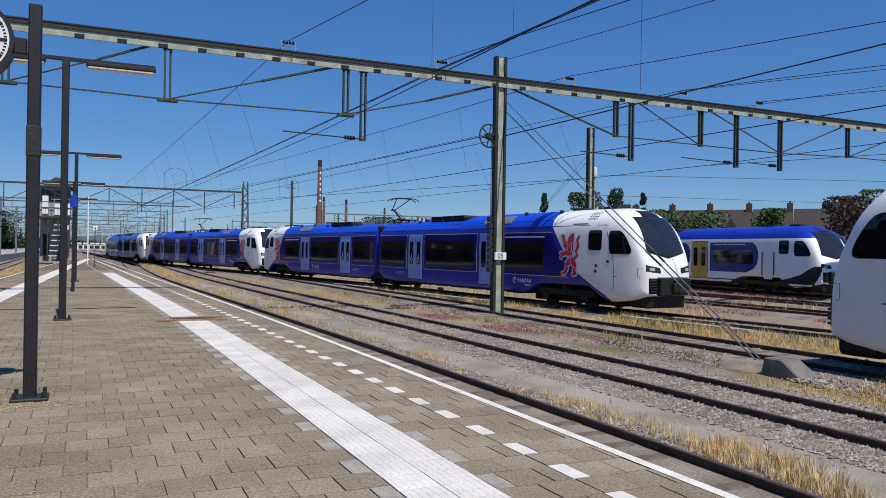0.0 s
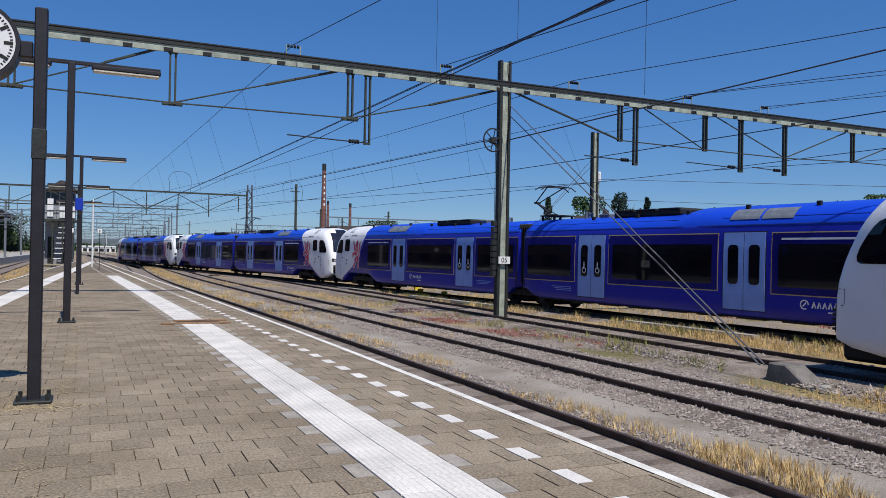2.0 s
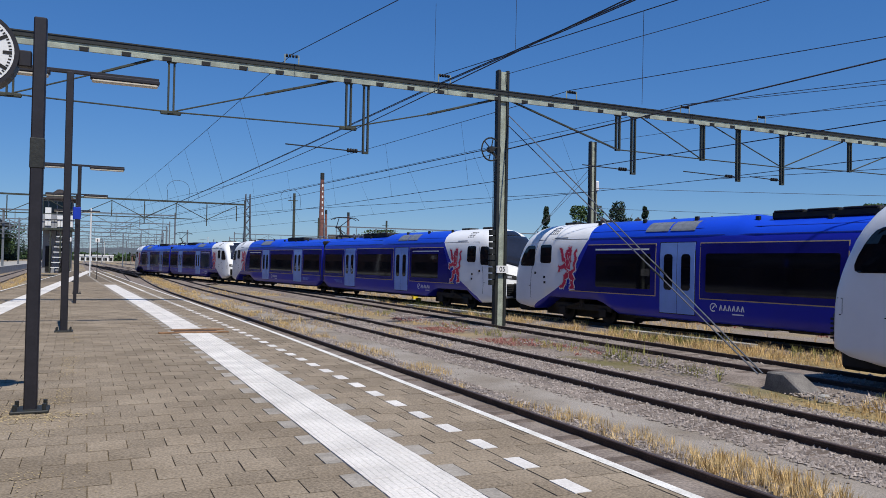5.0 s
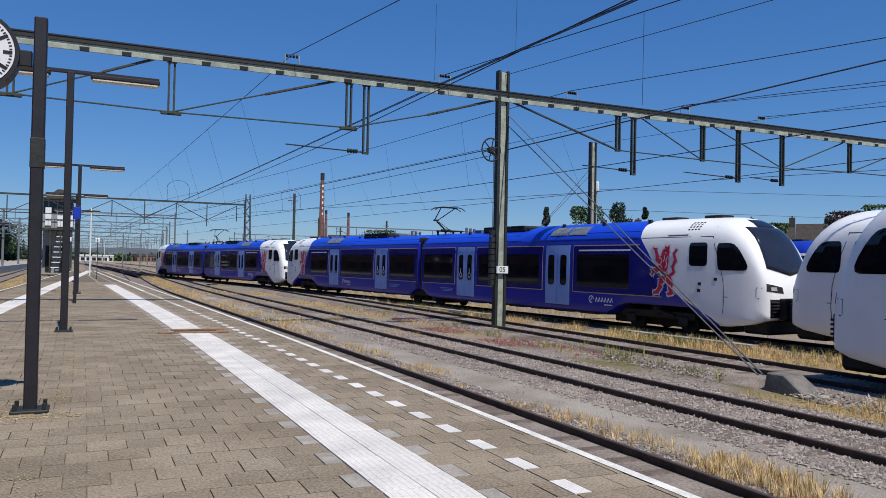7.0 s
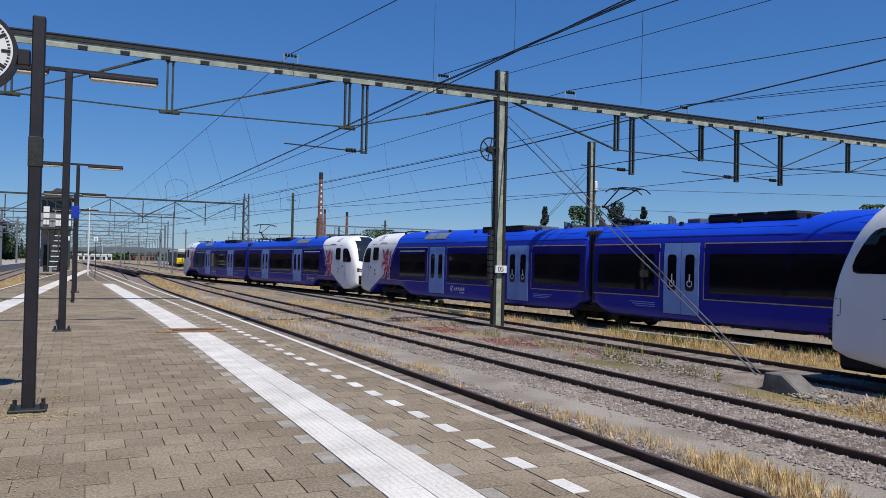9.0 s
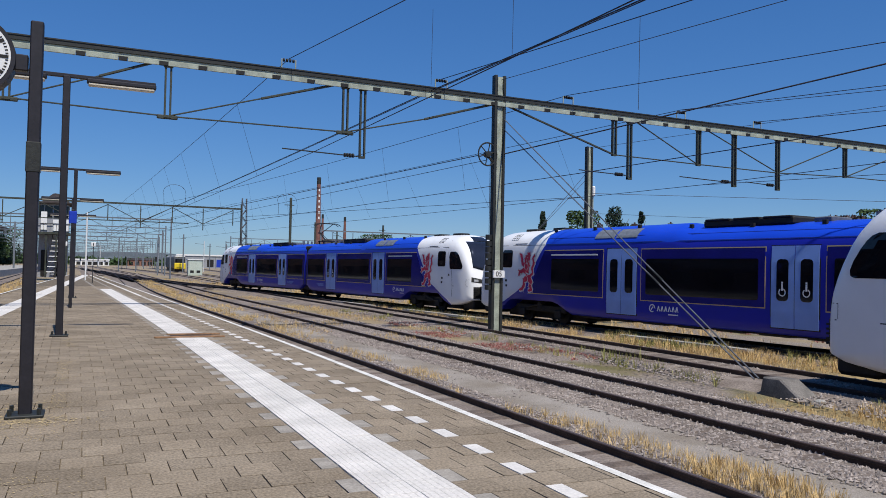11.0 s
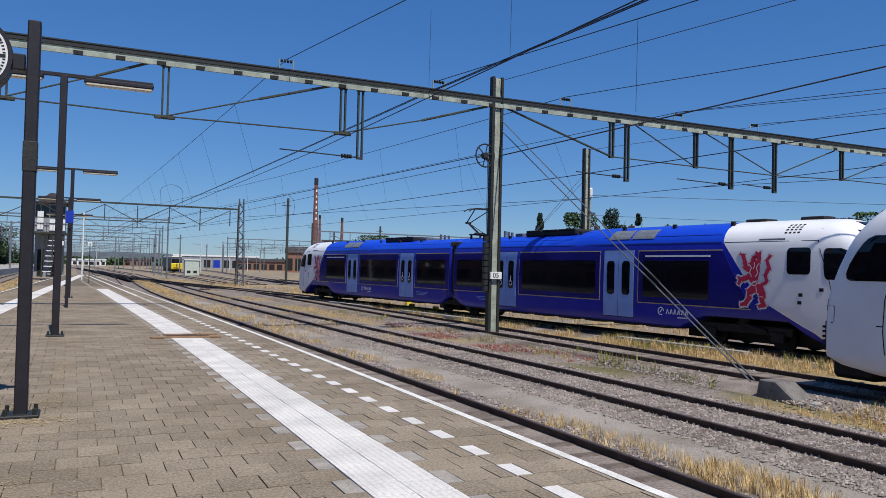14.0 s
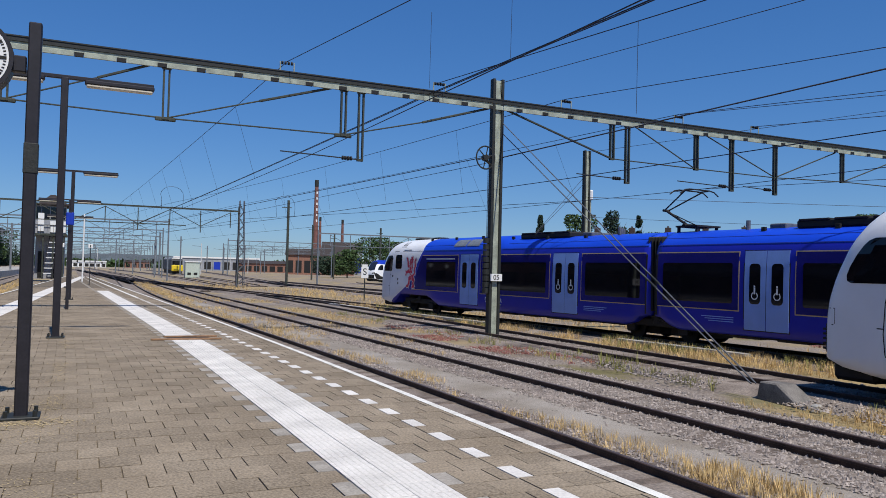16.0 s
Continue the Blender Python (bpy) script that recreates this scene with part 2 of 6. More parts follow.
def body_mesh(joint):
    bm = bmesh.new()
    us = NOSE_U + [4.0, 4.6, 5.4, 6.2, 7.0, 7.4, 7.8, 8.2, 9.5, 11, 12.3, 13.5, 13.8, 14.05, 14.3, 15, 17, 19, 20.6, 21.9, 22.3, 22.7, joint]
    rings = [[bm.verts.new((x, u - 23.2, z)) for x, z in loft_points(u)] for u in us]
    for r, q in zip(rings, rings[1:]):
        for i in range(len(r) - 1):
            bm.faces.new((r[i], r[i + 1], q[i + 1], q[i]))
        bm.faces.new((r[-1], r[0], q[0], q[-1]))
    n = len(rings[0])
    for ring in (rings[0], rings[-1]):
        for i in range(n // 2):
            vs = [ring[i], ring[i + 1], ring[n - 2 - i], ring[n - 1 - i]]
            if len(set(vs)) >= 3:
                bm.faces.new(list(dict.fromkeys(vs)))
    bmesh.ops.recalc_face_normals(bm, faces=bm.faces)
    return bm


def patch(bm, rows, off, side, cols=4, thick=0.02):
    """A thin panel that follows the body's side: rows of (height, from u, to u), standing off by off."""
    grid = []
    for z, a, b in rows:
        grid.append([(a + (b - a) * i / cols, z) for i in range(cols + 1)])
    outer = [[bm.verts.new((side * (side_x(u, z) + off), u - 23.2, z)) for u, z in r] for r in grid]
    inner = [[bm.verts.new((side * (side_x(u, z) + off - thick), u - 23.2, z)) for u, z in r] for r in grid]
    for r, q in zip(outer, outer[1:]):
        for i in range(cols):
            bm.faces.new((r[i], r[i + 1], q[i + 1], q[i]))
    ring = outer[0] + [r[-1] for r in outer[1:]] + outer[-1][-2::-1] + [r[0] for r in outer[-2:0:-1]]
    rin = inner[0] + [r[-1] for r in inner[1:]] + inner[-1][-2::-1] + [r[0] for r in inner[-2:0:-1]]
    for i in range(len(ring)):
        j = (i + 1) % len(ring)
        bm.faces.new((ring[i], ring[j], rin[j], rin[i]))


def rect(u0, u1, z0, z1, r=0.0):
    """Rows of a rectangle with rounded corners."""
    if not r:
        n = max(1, int((z1 - z0) / 0.45))
        return [(z0 + (z1 - z0) * i / n, u0, u1) for i in range(n + 1)]
    rows = []
    for k in (0, 30, 60, 90):
        a = radians(k)
        rows.append((z0 + r - r * math.cos(a), u0 + r - r * math.sin(a), u1 - r + r * math.sin(a)))
    for i in range(1, 3):
        rows.append((z0 + r + (z1 - z0 - 2 * r) * i / 3, u0, u1))
    rows += [(z0 + z1 - z, a, b) for z, a, b in rows[3::-1]]
    return rows


def stroke(bm, pts, w, off, side, thick=0.006):
    """A narrow painted or sunk line along points (u, z) of the side."""
    for (ua, za), (ub, zb) in zip(pts, pts[1:]):
        d = Vector((ub - ua, zb - za))
        nrm = Vector((-d.y, d.x)).normalized() * w / 2
        vs = []
        for u, z, s in ((ua, za, 1), (ub, zb, 1), (ub, zb, -1), (ua, za, -1)):
            u, z = u + nrm.x * s, z + nrm.y * s
            vs.append(bm.verts.new((side * (side_x(u, z) + off), u - 23.2, z)))
        bm.faces.new(vs)


def front_u(x, z):
    """How far behind the nose's tip the raked front lies at a place across and a height."""
    lo, hi = 1.05, 4.5
    for _ in range(26):
        mid = (lo + hi) / 2
        if top(mid) >= z and side_x(mid, z) >= abs(x):
            hi = mid
        else:
            lo = mid
    return hi


def front_patch(bm, width, low, high, nx=12, nz=8, off=0.02, x0=0.0):
    """A panel laid on the raked front: half-width by height share, lower and upper edge by the place across (-1 to 1)."""
    grid = []
    for j in range(nz + 1):
        v, row = j / nz, []
        for i in range(nx + 1):
            k = 2 * i / nx - 1
            x, z = x0 + k * width(v), low(k) + (high(k) - low(k)) * v
            row.append((x, front_u(x, z) - 23.2 - off, z + off * 0.4))
        grid.append(row)
    outer = [[bm.verts.new(p) for p in r] for r in grid]
    inner = [[bm.verts.new((x, y + 0.04, z)) for x, y, z in r] for r in grid]
    for r, q in zip(outer, outer[1:]):
        for i in range(nx):
            bm.faces.new((r[i], r[i + 1], q[i + 1], q[i]))
    ring = lambda g: g[0] + [r[-1] for r in g[1:]] + g[-1][-2::-1] + [r[0] for r in g[-2:0:-1]]
    o, n = ring(outer), ring(inner)
    for i in range(len(o)):
        j = (i + 1) % len(o)
        bm.faces.new((o[i], o[j], n[j], n[i]))
    bmesh.ops.recalc_face_normals(bm, faces=bm.faces)


def windscreen(bm):
    front_patch(bm, lambda v: 0.98 - 0.12 * v, lambda k: 2.13 + 0.22 * abs(k), lambda k: 3.70, 14, 10)


def roof_strip(bm):
    front_patch(bm, lambda v: 0.46 - 0.08 * v, lambda k: 3.715, lambda k: 3.97, 8, 5)


def lamp_recess(bm, side):
    front_patch(bm, lambda v: 0.31 - 0.02 * v, lambda k: 1.60 + 0.03 * k * side, lambda k: 1.815 + 0.055 * k * side, 6, 3, 0.015, side * 0.84)


def lamp_glass(bm, side):
    front_patch(bm, lambda v: 0.11, lambda k: 1.65, lambda k: 1.76, 3, 2, 0.022, side * 0.92)


def louvre_back(bm, side):
    front_patch(bm, lambda v: 0.17, lambda k: 0.80, lambda k: 1.38, 3, 3, 0.012, side * 0.90)


def tube_path(bm, pts, r, n=5):
    for a, b in zip(pts, pts[1:]):
        rod(bm, a, b, r, n)


# the heraldic beast on the nose, as plain red limbs (u, z, half-width)
BEAST = [[(4.98, 2.68, 0.19), (4.97, 2.48, 0.21), (4.95, 2.26, 0.17), (5.03, 2.10, 0.13)],
         [(5.08, 2.86, 0.14), (4.98, 2.90, 0.08), (4.90, 2.85, 0.05)], [(5.10, 2.98, 0.07), (5.02, 3.06, 0.03)], [(5.14, 2.98, 0.06), (5.17, 3.07, 0.03)],
         [(4.84, 2.52, 0.09), (4.66, 2.58, 0.08), (4.62, 2.80, 0.07), (4.55, 2.97, 0.07)], [(4.55, 2.95, 0.05), (4.45, 3.02, 0.03)],
         [(4.84, 2.34, 0.10), (4.64, 2.24, 0.08), (4.48, 2.22, 0.06), (4.42, 2.08, 0.05)], [(4.50, 2.22, 0.05), (4.40, 2.28, 0.03)],
         [(5.02, 1.98, 0.15), (4.84, 1.84, 0.11), (4.80, 1.62, 0.08), (4.68, 1.46, 0.08), (4.52, 1.42, 0.05)],
         [(5.14, 1.96, 0.14), (5.30, 1.78, 0.11), (5.26, 1.60, 0.08), (5.34, 1.44, 0.08), (5.18, 1.40, 0.05)],
         [(5.24, 2.04, 0.06), (5.44, 2.16, 0.05), (5.38, 2.36, 0.06), (5.50, 2.58, 0.07), (5.42, 2.82, 0.05), (5.53, 2.94, 0.05)]]
# white lines inside the emblem that part its limbs
BEAST_LINES = [[(4.80, 2.70), (4.88, 2.58), (4.82, 2.44), (4.90, 2.30)], [(5.14, 2.72), (5.06, 2.58), (5.12, 2.42), (5.02, 2.30)], [(4.98, 2.76), (5.0, 2.64), (4.94, 2.54)],
               [(4.90, 2.06), (5.02, 2.02), (5.10, 2.12)], [(5.06, 1.98), (5.08, 1.84)], [(4.84, 1.72), (4.94, 1.74)], [(5.22, 1.70), (5.32, 1.68)], [(5.02, 2.86), (5.08, 2.84)]]


def limbs(bm, side, grow, off):
    for i, limb in enumerate(BEAST):
        lift = off + 0.0012 * i
        if side < 0:
            limb = [(10.17 - u, z, w) for u, z, w in limb]
        else:
            limb = [(u + 0.22, z, w) for u, z, w in limb]
        limb = [(u, z, w * 0.98) for u, z, w in limb]
        rows = limb
        for (ua, za, wa), (ub, zb, wb) in zip(rows, rows[1:]):
            d = Vector((ub - ua, zb - za)).normalized()
            nrm = Vector((-d.y, d.x))
            vs = []
            for u, z, w, e in ((ua, za, wa, -1), (ub, zb, wb, 1)):
                for s in ((1, -1) if e < 0 else (-1, 1)):
                    uu, zz = u + nrm.x * s * (w + grow) + d.x * e * (grow + 0.03), z + nrm.y * s * (w + grow) + d.y * e * (grow + 0.03)
                    vs.append(bm.verts.new((side * (side_x(uu, zz) + lift), uu - 23.2, zz)))
            f = bm.faces.new(vs)
        for u, z, w in limb:
            c = [bm.verts.new((side * (side_x(u + (w + grow) * math.cos(a), z + (w + grow) * math.sin(a)) + lift + 0.0005), u + (w + grow) * math.cos(a) - 23.2, z + (w + grow) * math.sin(a)))
                 for a in [k * math.tau / 9 + u * 7 for k in range(9)]]
            bm.faces.new(c)
            # ragged fur tips round each joint
            for k in range(3):
                a = u * 23 + z * 11 + k * 2.1
                r = w + grow + 0.075
                tip = [(u + w * 0.8 * math.cos(a - 0.45 - grow * 4), z + w * 0.8 * math.sin(a - 0.45 - grow * 4)),
                       (u + r * math.cos(a), z + r * math.sin(a)),
                       (u + w * 0.8 * math.cos(a + 0.45 + grow * 4), z + w * 0.8 * math.sin(a + 0.45 + grow * 4))]
                bm.faces.new([bm.verts.new((side * (side_x(p, q) + lift + 0.0008), p - 23.2, q)) for p, q in tip])


def one(fn, *args):
    bm = bmesh.new()
    fn(bm, *args)
    return bm


def wheelset_mesh():
    bm = bmesh.new()
    for s in (-0.75, 0.75):
        rod(bm, (s - 0.07, 0, 0), (s + 0.07, 0, 0), 0.42, 18)
        rod(bm, (s * 1.1 - 0.03, 0, 0), (s * 1.1 + 0.03, 0, 0), 0.16, 8)
        rod(bm, (s * 1.13 - 0.02, 0.22, 0), (s * 1.13 + 0.02, 0.22, 0), 0.05, 6)
    rod(bm, (-0.7, 0, 0), (0.7, 0, 0), 0.08, 8)
    return bm


def bogie_mesh(y):
    bm = bmesh.new()
    for s in (-1, 1):
        box(bm, s * 1.02 - 0.1, s * 1.02 + 0.1, y - 1.75, y + 1.75, 0.5, 0.78, bevel=0.03)
        for a in (-1.25, 1.25):
            box(bm, s * 1.04 - 0.13, s * 1.04 + 0.13, y + a - 0.22, y + a + 0.22, 0.28, 0.62, bevel=0.03)
        rod(bm, (s * 1.0, y, 0.6), (s * 1.0, y, 1.0), 0.2, 10)
        rod(bm, (s * 1.15, y - 0.9, 0.62), (s * 1.15, y + 0.2, 0.85), 0.05, 6)
    box(bm, -0.95, 0.95, y - 0.3, y + 0.3, 0.5, 0.8)
    return bm


def build_car(parent, joint, ic=False):
    """One half of a two-car unit: raked nose, two double doors a side, banded windows. Local y = u - 23.2."""
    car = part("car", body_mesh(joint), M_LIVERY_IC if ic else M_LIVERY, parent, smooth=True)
    part("windscreen", one(windscreen), M_SCREEN, car, "raked dark windscreen", smooth=True)
    part("destination_display", one(roof_strip), M_BLUE if ic else M_SCREEN, car, "dark panel above the windscreen", smooth=True)
    for s in (-1, 1):
        def cab(bm):
            patch(bm, [(2.27, 1.90, 2.80), (2.31, 1.80, 2.86), (2.42, 1.78, 2.89), (2.6, 1.86, 2.91), (2.85, 2.02, 2.92), (3.02, 2.16, 2.92), (3.12, 2.28, 2.90), (3.17, 2.42, 2.84)], 0.010, s, 6)
        part("cab_window", one(cab), M_WINDOW, car)
        part("cab_door_window", one(patch, rect(3.32, 4.08, 2.4, 3.2, 0.12), 0.010, s), M_WINDOW, car)
        part("headlight", one(lamp_recess, s), M_BLACK, car, "dark recessed headlight")
        part("lamp", one(lamp_glass, s), M_LAMP, car)
        part("louvre_backing", one(louvre_back, s), M_BLACK, car)
        if not ic:
            def seams(bm):
                stroke(bm, [(1.12, 1.40), (1.4, 1.40), (2.55, 1.40)], 0.022, 0.006, s)
                stroke(bm, [(2.75, 0.5), (2.66, 0.9), (2.62, 1.3), (2.66, 1.9), (2.8, 2.5), (3.02, 3.05), (3.12, 3.4), (3.12, 3.75), (3.05, 3.98)], 0.022, 0.006, s)
                stroke(bm, [(2.55, 1.40), (2.62, 1.40)], 0.022, 0.006, s)
                stroke(bm, [(3.12, 3.4), (6.4, 3.4)], 0.02, 0.006, s)
                stroke(bm, [(1.48, 1.42), (1.48, 1.74), (1.30, 1.74)], 0.015, 0.006, s)
            part("panel_joint", one(seams), M_BLACK, car)
            part("beast_outline", one(limbs, s, 0.05, 0.003), M_WHITE, car, "white edge of the emblem")
            def curls(bm):
                for ln in BEAST_LINES:
                    stroke(bm, [((10.17 - u) if s < 0 else u + 0.22, z) for u, z in ln], 0.028, 0.028, s)
            part("beast_line", one(curls), M_WHITE, car)
            part("beast_emblem", one(limbs, s, 0.0, 0.011), M_RED, car, "red rampant beast emblem")
            for k, (u, z) in enumerate(((3.55, 1.75), (3.58, 1.52), (2.9, 1.92))):
                part("socket", one(patch, rect(u, u + 0.13, z, z + 0.1), 0.008, s, 1), M_BLACK, car)
            for u in (3.78, 3.92, 4.06, 4.20):
                for zg in (3.64, 3.73, 3.81, 3.88):
                    part("roof_grille", one(patch, rect(u, u + 0.085, zg, zg + 0.045), 0.006, s, 1), M_BLACK, car)
            part("name_bar", one(patch, rect(4.2, 5.1, 3.45, 3.49), 0.006, s, 2), M_GREYROOF, car, "row of small dark lettering")
        spans = [(5.75, 10.12, 1)] if ic else [(5.3, 10.15, 1), (12.15, 17.42, 1), (19.4, joint - 0.09, 1)]
        if ic:
            spans += [(12.15, 17.42, 2), (19.4, joint - 0.36, 2)]
        for a, b, panes in spans:
            if ic:
                part("band", one(patch, [(1.2, a + 1.0, b), (1.45, a + 0.35, b), (1.8, a + 0.05, b), (2.1, a, b), (2.5, a, b), (2.85, a + 0.15, b), (3.1, a + 0.5, b)], 0.006, s, 6), M_BLUE, car)
            else:
                # the gold line runs on into the nose's white and up to the gangway
                slant = 1.12 if a < 6 else 0.0
                edge = 0.0 if b > 22 else 0.032
                gold = [(z, p + slant * (z - 1.28) / 1.85, q) for z, p, q in rect(a, b, 1.26, 3.17)]
                fill = [(z, p + slant * (z - 1.28) / 1.85, q) for z, p, q in rect(a + (0.0 if slant else 0.032), b - edge, 1.292, 3.138)]
                part("gold_frame", one(patch, gold, 0.005, s, 6, 0.01), M_GOLD, car)
                part("tinted_panel", one(patch, fill, 0.010, s, 6, 0.01), M_PANEL, car)
            lo, hi = (1.75, 2.6) if ic else (1.50, 2.80)
            m = 0.42 if ic else 0.26
            if not ic and a < 6:
                a = 6.68
            w = (b - a - 2 * m + 0.05) / panes
            for k in range(panes):
                part("window", one(patch, rect(a + m + k * w, a + m + (k + 1) * w - 0.05, lo, hi, 0.07), 0.016, s, 4, 0.01), M_WINDOW, car)
        if ic:
            part("dark_skirt", one(patch, [(0.46, 1.1, 5.0), (0.7, 1.08, 4.6), (0.95, 1.07, 3.3), (1.2, 1.07, 2.4), (1.5, 1.07, 1.9), (1.7, 1.1, 1.5)], 0.012, s, 8), M_BLACK, car, "black lower nose panel")
            part("sill", one(patch, rect(4.8, joint, 0.5, 0.75), 0.008, s, 6), M_BLACK, car)
            part("crew_door", one(patch, rect(4.55, 5.25, 0.85, 3.05, 0.05), 0.004, s, 2), M_WHITE, car)
            for u in (4.4, 5.35):
                part("grab_rail", one(patch, rect(u, u + 0.06, 1.1, 2.5), 0.04, s, 1, 0.03), M_BLACK, car)
        part("class_stripe", one(patch, rect(6.9, 9.8, 2.93, 2.99), 0.015, s, 4, 0.01), M_WHITE, car)
        for d, a in enumerate((10.36, 17.62)):
            part("door_recess", one(patch, rect(a - 0.04, a + 1.62, 0.68, 3.21), 0.004, s, 2, 0.01), M_BLACK, car)
            for k in (0, 1):
                u0 = a + k * 0.8
                door = part("door", one(patch, rect(u0, u0 + 0.775, 0.71, 3.18), 0.014, s, 2), M_YELLOW if ic else M_DOOR, car, "light blue sliding door leaf" if not ic else "yellow door leaf")
                part("door_window", one(patch, rect(u0 + 0.19, u0 + 0.59, 1.52, 2.78, 0.12), 0.019, s, 2), M_WINDOW, car)
                if d and not ic:
                    def sticker(bm):
                        c, zc = u0 + 0.39, 1.78
                        for q in range(10):
                            a0, a1 = q * math.tau / 12 + 2.2, (q + 1) * math.tau / 12 + 2.2
                            stroke(bm, [(c + 0.11 * math.cos(a0), zc + 0.11 * math.sin(a0)), (c + 0.11 * math.cos(a1), zc + 0.11 * math.sin(a1))], 0.035, 0.022, s)
                        stroke(bm, [(c, zc + 0.05), (c, zc + 0.25)], 0.06, 0.022, s)
                        stroke(bm, [(c - 0.03, zc + 0.29), (c + 0.03, zc + 0.29)], 0.06, 0.022, s)
                    part("wheelchair_sticker", one(sticker), M_WHITE, car, "white wheelchair sticker")
        if not ic:
            def logo(bm):
                def mark(bm, pts, w, off, s):
                    stroke(bm, [((21.75 - u) if s < 0 else u, z) for u, z in pts], w, off, s)
                for q in range(10):
                    a0, a1 = q * math.tau / 12, (q + 1) * math.tau / 12
                    mark(bm, [(12.75 + 0.13 * math.cos(a0), 1.02 + 0.13 * math.sin(a0)), (12.75 + 0.13 * math.cos(a1), 1.02 + 0.13 * math.sin(a1))], 0.04, 0.008, s)
                mark(bm, [(12.7, 0.97), (12.8, 1.08)], 0.04, 0.008, s)
                for q in range(6):
                    u = 13.0 + q * 0.17
                    mark(bm, [(u, 0.93), (u + 0.06, 1.11)], 0.05, 0.008, s)
                    mark(bm, [(u + 0.06, 1.11), (u + 0.11, 0.93)], 0.03, 0.008, s)
                mark(bm, [(13.5, 0.83), (13.95, 0.83)], 0.04, 0.008, s)
            part("operator_mark", one(logo), M_WHITE, car, "white ring and lettering strokes")
            def notice(bm):
                for q in range(3):
                    stroke(bm, [(19.6, 1.05 - q * 0.07), (20.9 - q * 0.15, 1.05 - q * 0.07)], 0.025, 0.008, s)
            part("notice_bar", one(notice), M_DOOR, car, "rows of pale small print")
            for u in (9.5, 10.7):
                part("roof_hatch", one(patch, [(3.60 + 0.05 * k, u, u + 1.1) for k in range(8)], 0.03, s, 2), M_HATCH, car, "grey roof hatch")
            # black strip added on the body end, standing in for the wide dark gap
            part("end_frame", one(patch, rect(joint - 0.09, joint - 0.01, 0.95, 3.6), 0.012, s, 2, 0.01), M_BLACK, car, "black strip widening the dark gangway gap")
            def gutter(bm):
                patch(bm, rect(6.5, joint - 0.05, 3.40, 3.43), 0.02, s, 6)
                patch(bm, rect(6.55, joint - 0.05, 3.66, 3.675), 0.008, s, 6)
            part("roof_gutter", one(gutter), M_BLUE, car)
            for u in (6.5, 9.0, 11.5, 14, 16.5, 19):
                part("roof_lug", one(lambda bm: box(bm, s * 0.8 - 0.05, s * 0.8 + 0.05, u - 23.3, u - 23.15, 3.8, top(u) - 0.01, bevel=0.01)), M_BLACK, car)
    # front: coupler bay, louvres, coupler, bumper
    bm = bmesh.new()
    box(bm, -0.74, 0.74, -22.40, -21.85, 0.74, 1.42, bevel=0.05)
    part("coupler_bay", bm, M_BLACK, car, "black coupler bay")
    for s in (-1, 1):
        for k in range(5):
            bm = bmesh.new()
            box(bm, s * 0.90 - 0.16, s * 0.90 + 0.16, -22.19, -21.85, 0.86 + k * 0.1, 0.91 + k * 0.1, bevel=0.012)
            part("louvre", bm, M_BLACK, car)
    bm = bmesh.new()
    rod(bm, (0, -22.5, 1.05), (0, -21.9, 1.05), 0.12, 10)
    box(bm, -0.24, 0.24, -22.58, -22.3, 0.86, 1.22, bevel=0.04)
    box(bm, -0.14, 0.14, -22.54, -22.3, 1.22, 1.35, bevel=0.03)
    part("coupler", bm, M_BLACK, car)
    bm = bmesh.new()
    box(bm, -1.0, 1.0, -22.0, -21.0, 0.25, 0.74, bevel=0.08)
    part("snow_plough", bm, M_BLACK, car)
    # underframe and running gear
    bm = bmesh.new()
    box(bm, -1.2, 1.2, -14.9, -1.6, 0.44, 0.6, bevel=0.03)
    box(bm, -1.15, 1.15, -19.5, -15.2, 0.95, 1.2)
    # added black blocks fill the bogie bays, for hidden bulk and deep shade
    box(bm, -0.66, 0.66, -20.3, -14.8, 0.2, 1.1)
    box(bm, -0.66, 0.66, -1.9, -0.3, 0.2, 1.1)
    for k in range(7):
        box(bm, -1.25, 1.25, -14.4 + k * 1.65, -13.3 + k * 1.65, 0.41, 0.52, bevel=0.03)
    part("underframe", bm, M_BLACK, car)
    part("bogie", bogie_mesh(-17.4), M_BLACK, car)
    # roof equipment
    bm = bmesh.new()
    box(bm, -0.5, 0.5, -4.8, -4.2, 3.88, 4.08, bevel=0.03)
    part("roof_unit", bm, M_GREYROOF, car)
    bm = bmesh.new()
    box(bm, -0.72, 0.72, -8.8, -5.3, 3.88, 4.13, bevel=0.05)
    for k in range(3):
        box(bm, -0.76, 0.76, -8.7 + k * 1.15, -7.7 + k * 1.15, 4.10, 4.16, bevel=0.02)
    part("roof_unit", bm, M_BLACK, car)
    for u in (3.6, 5.6):
        bm = bmesh.new()
        box(bm, -0.3, 0.3, u - 23.2, u - 22.4, 4.05, 4.2, bevel=0.03)
        part("roof_box", bm, M_BLACK, car)
    for k in range(3):
        bm = bmesh.new()
        rod(bm, (-0.5 + k * 0.5, -3.4 + k * 0.4, 3.9), (-0.5 + k * 0.5, -3.4 + k * 0.4, 4.22), 0.07, 8)
        part("roof_insulator", bm, M_GREYROOF, car)
    return car


def bellows_mesh():
    bm = bmesh.new()
    for k in range(5):
        y = -0.36 + k * 0.16
        box(bm, -1.25, 1.25, y, y + 0.1, 1.05, 3.75, bevel=0.04)
    return bm


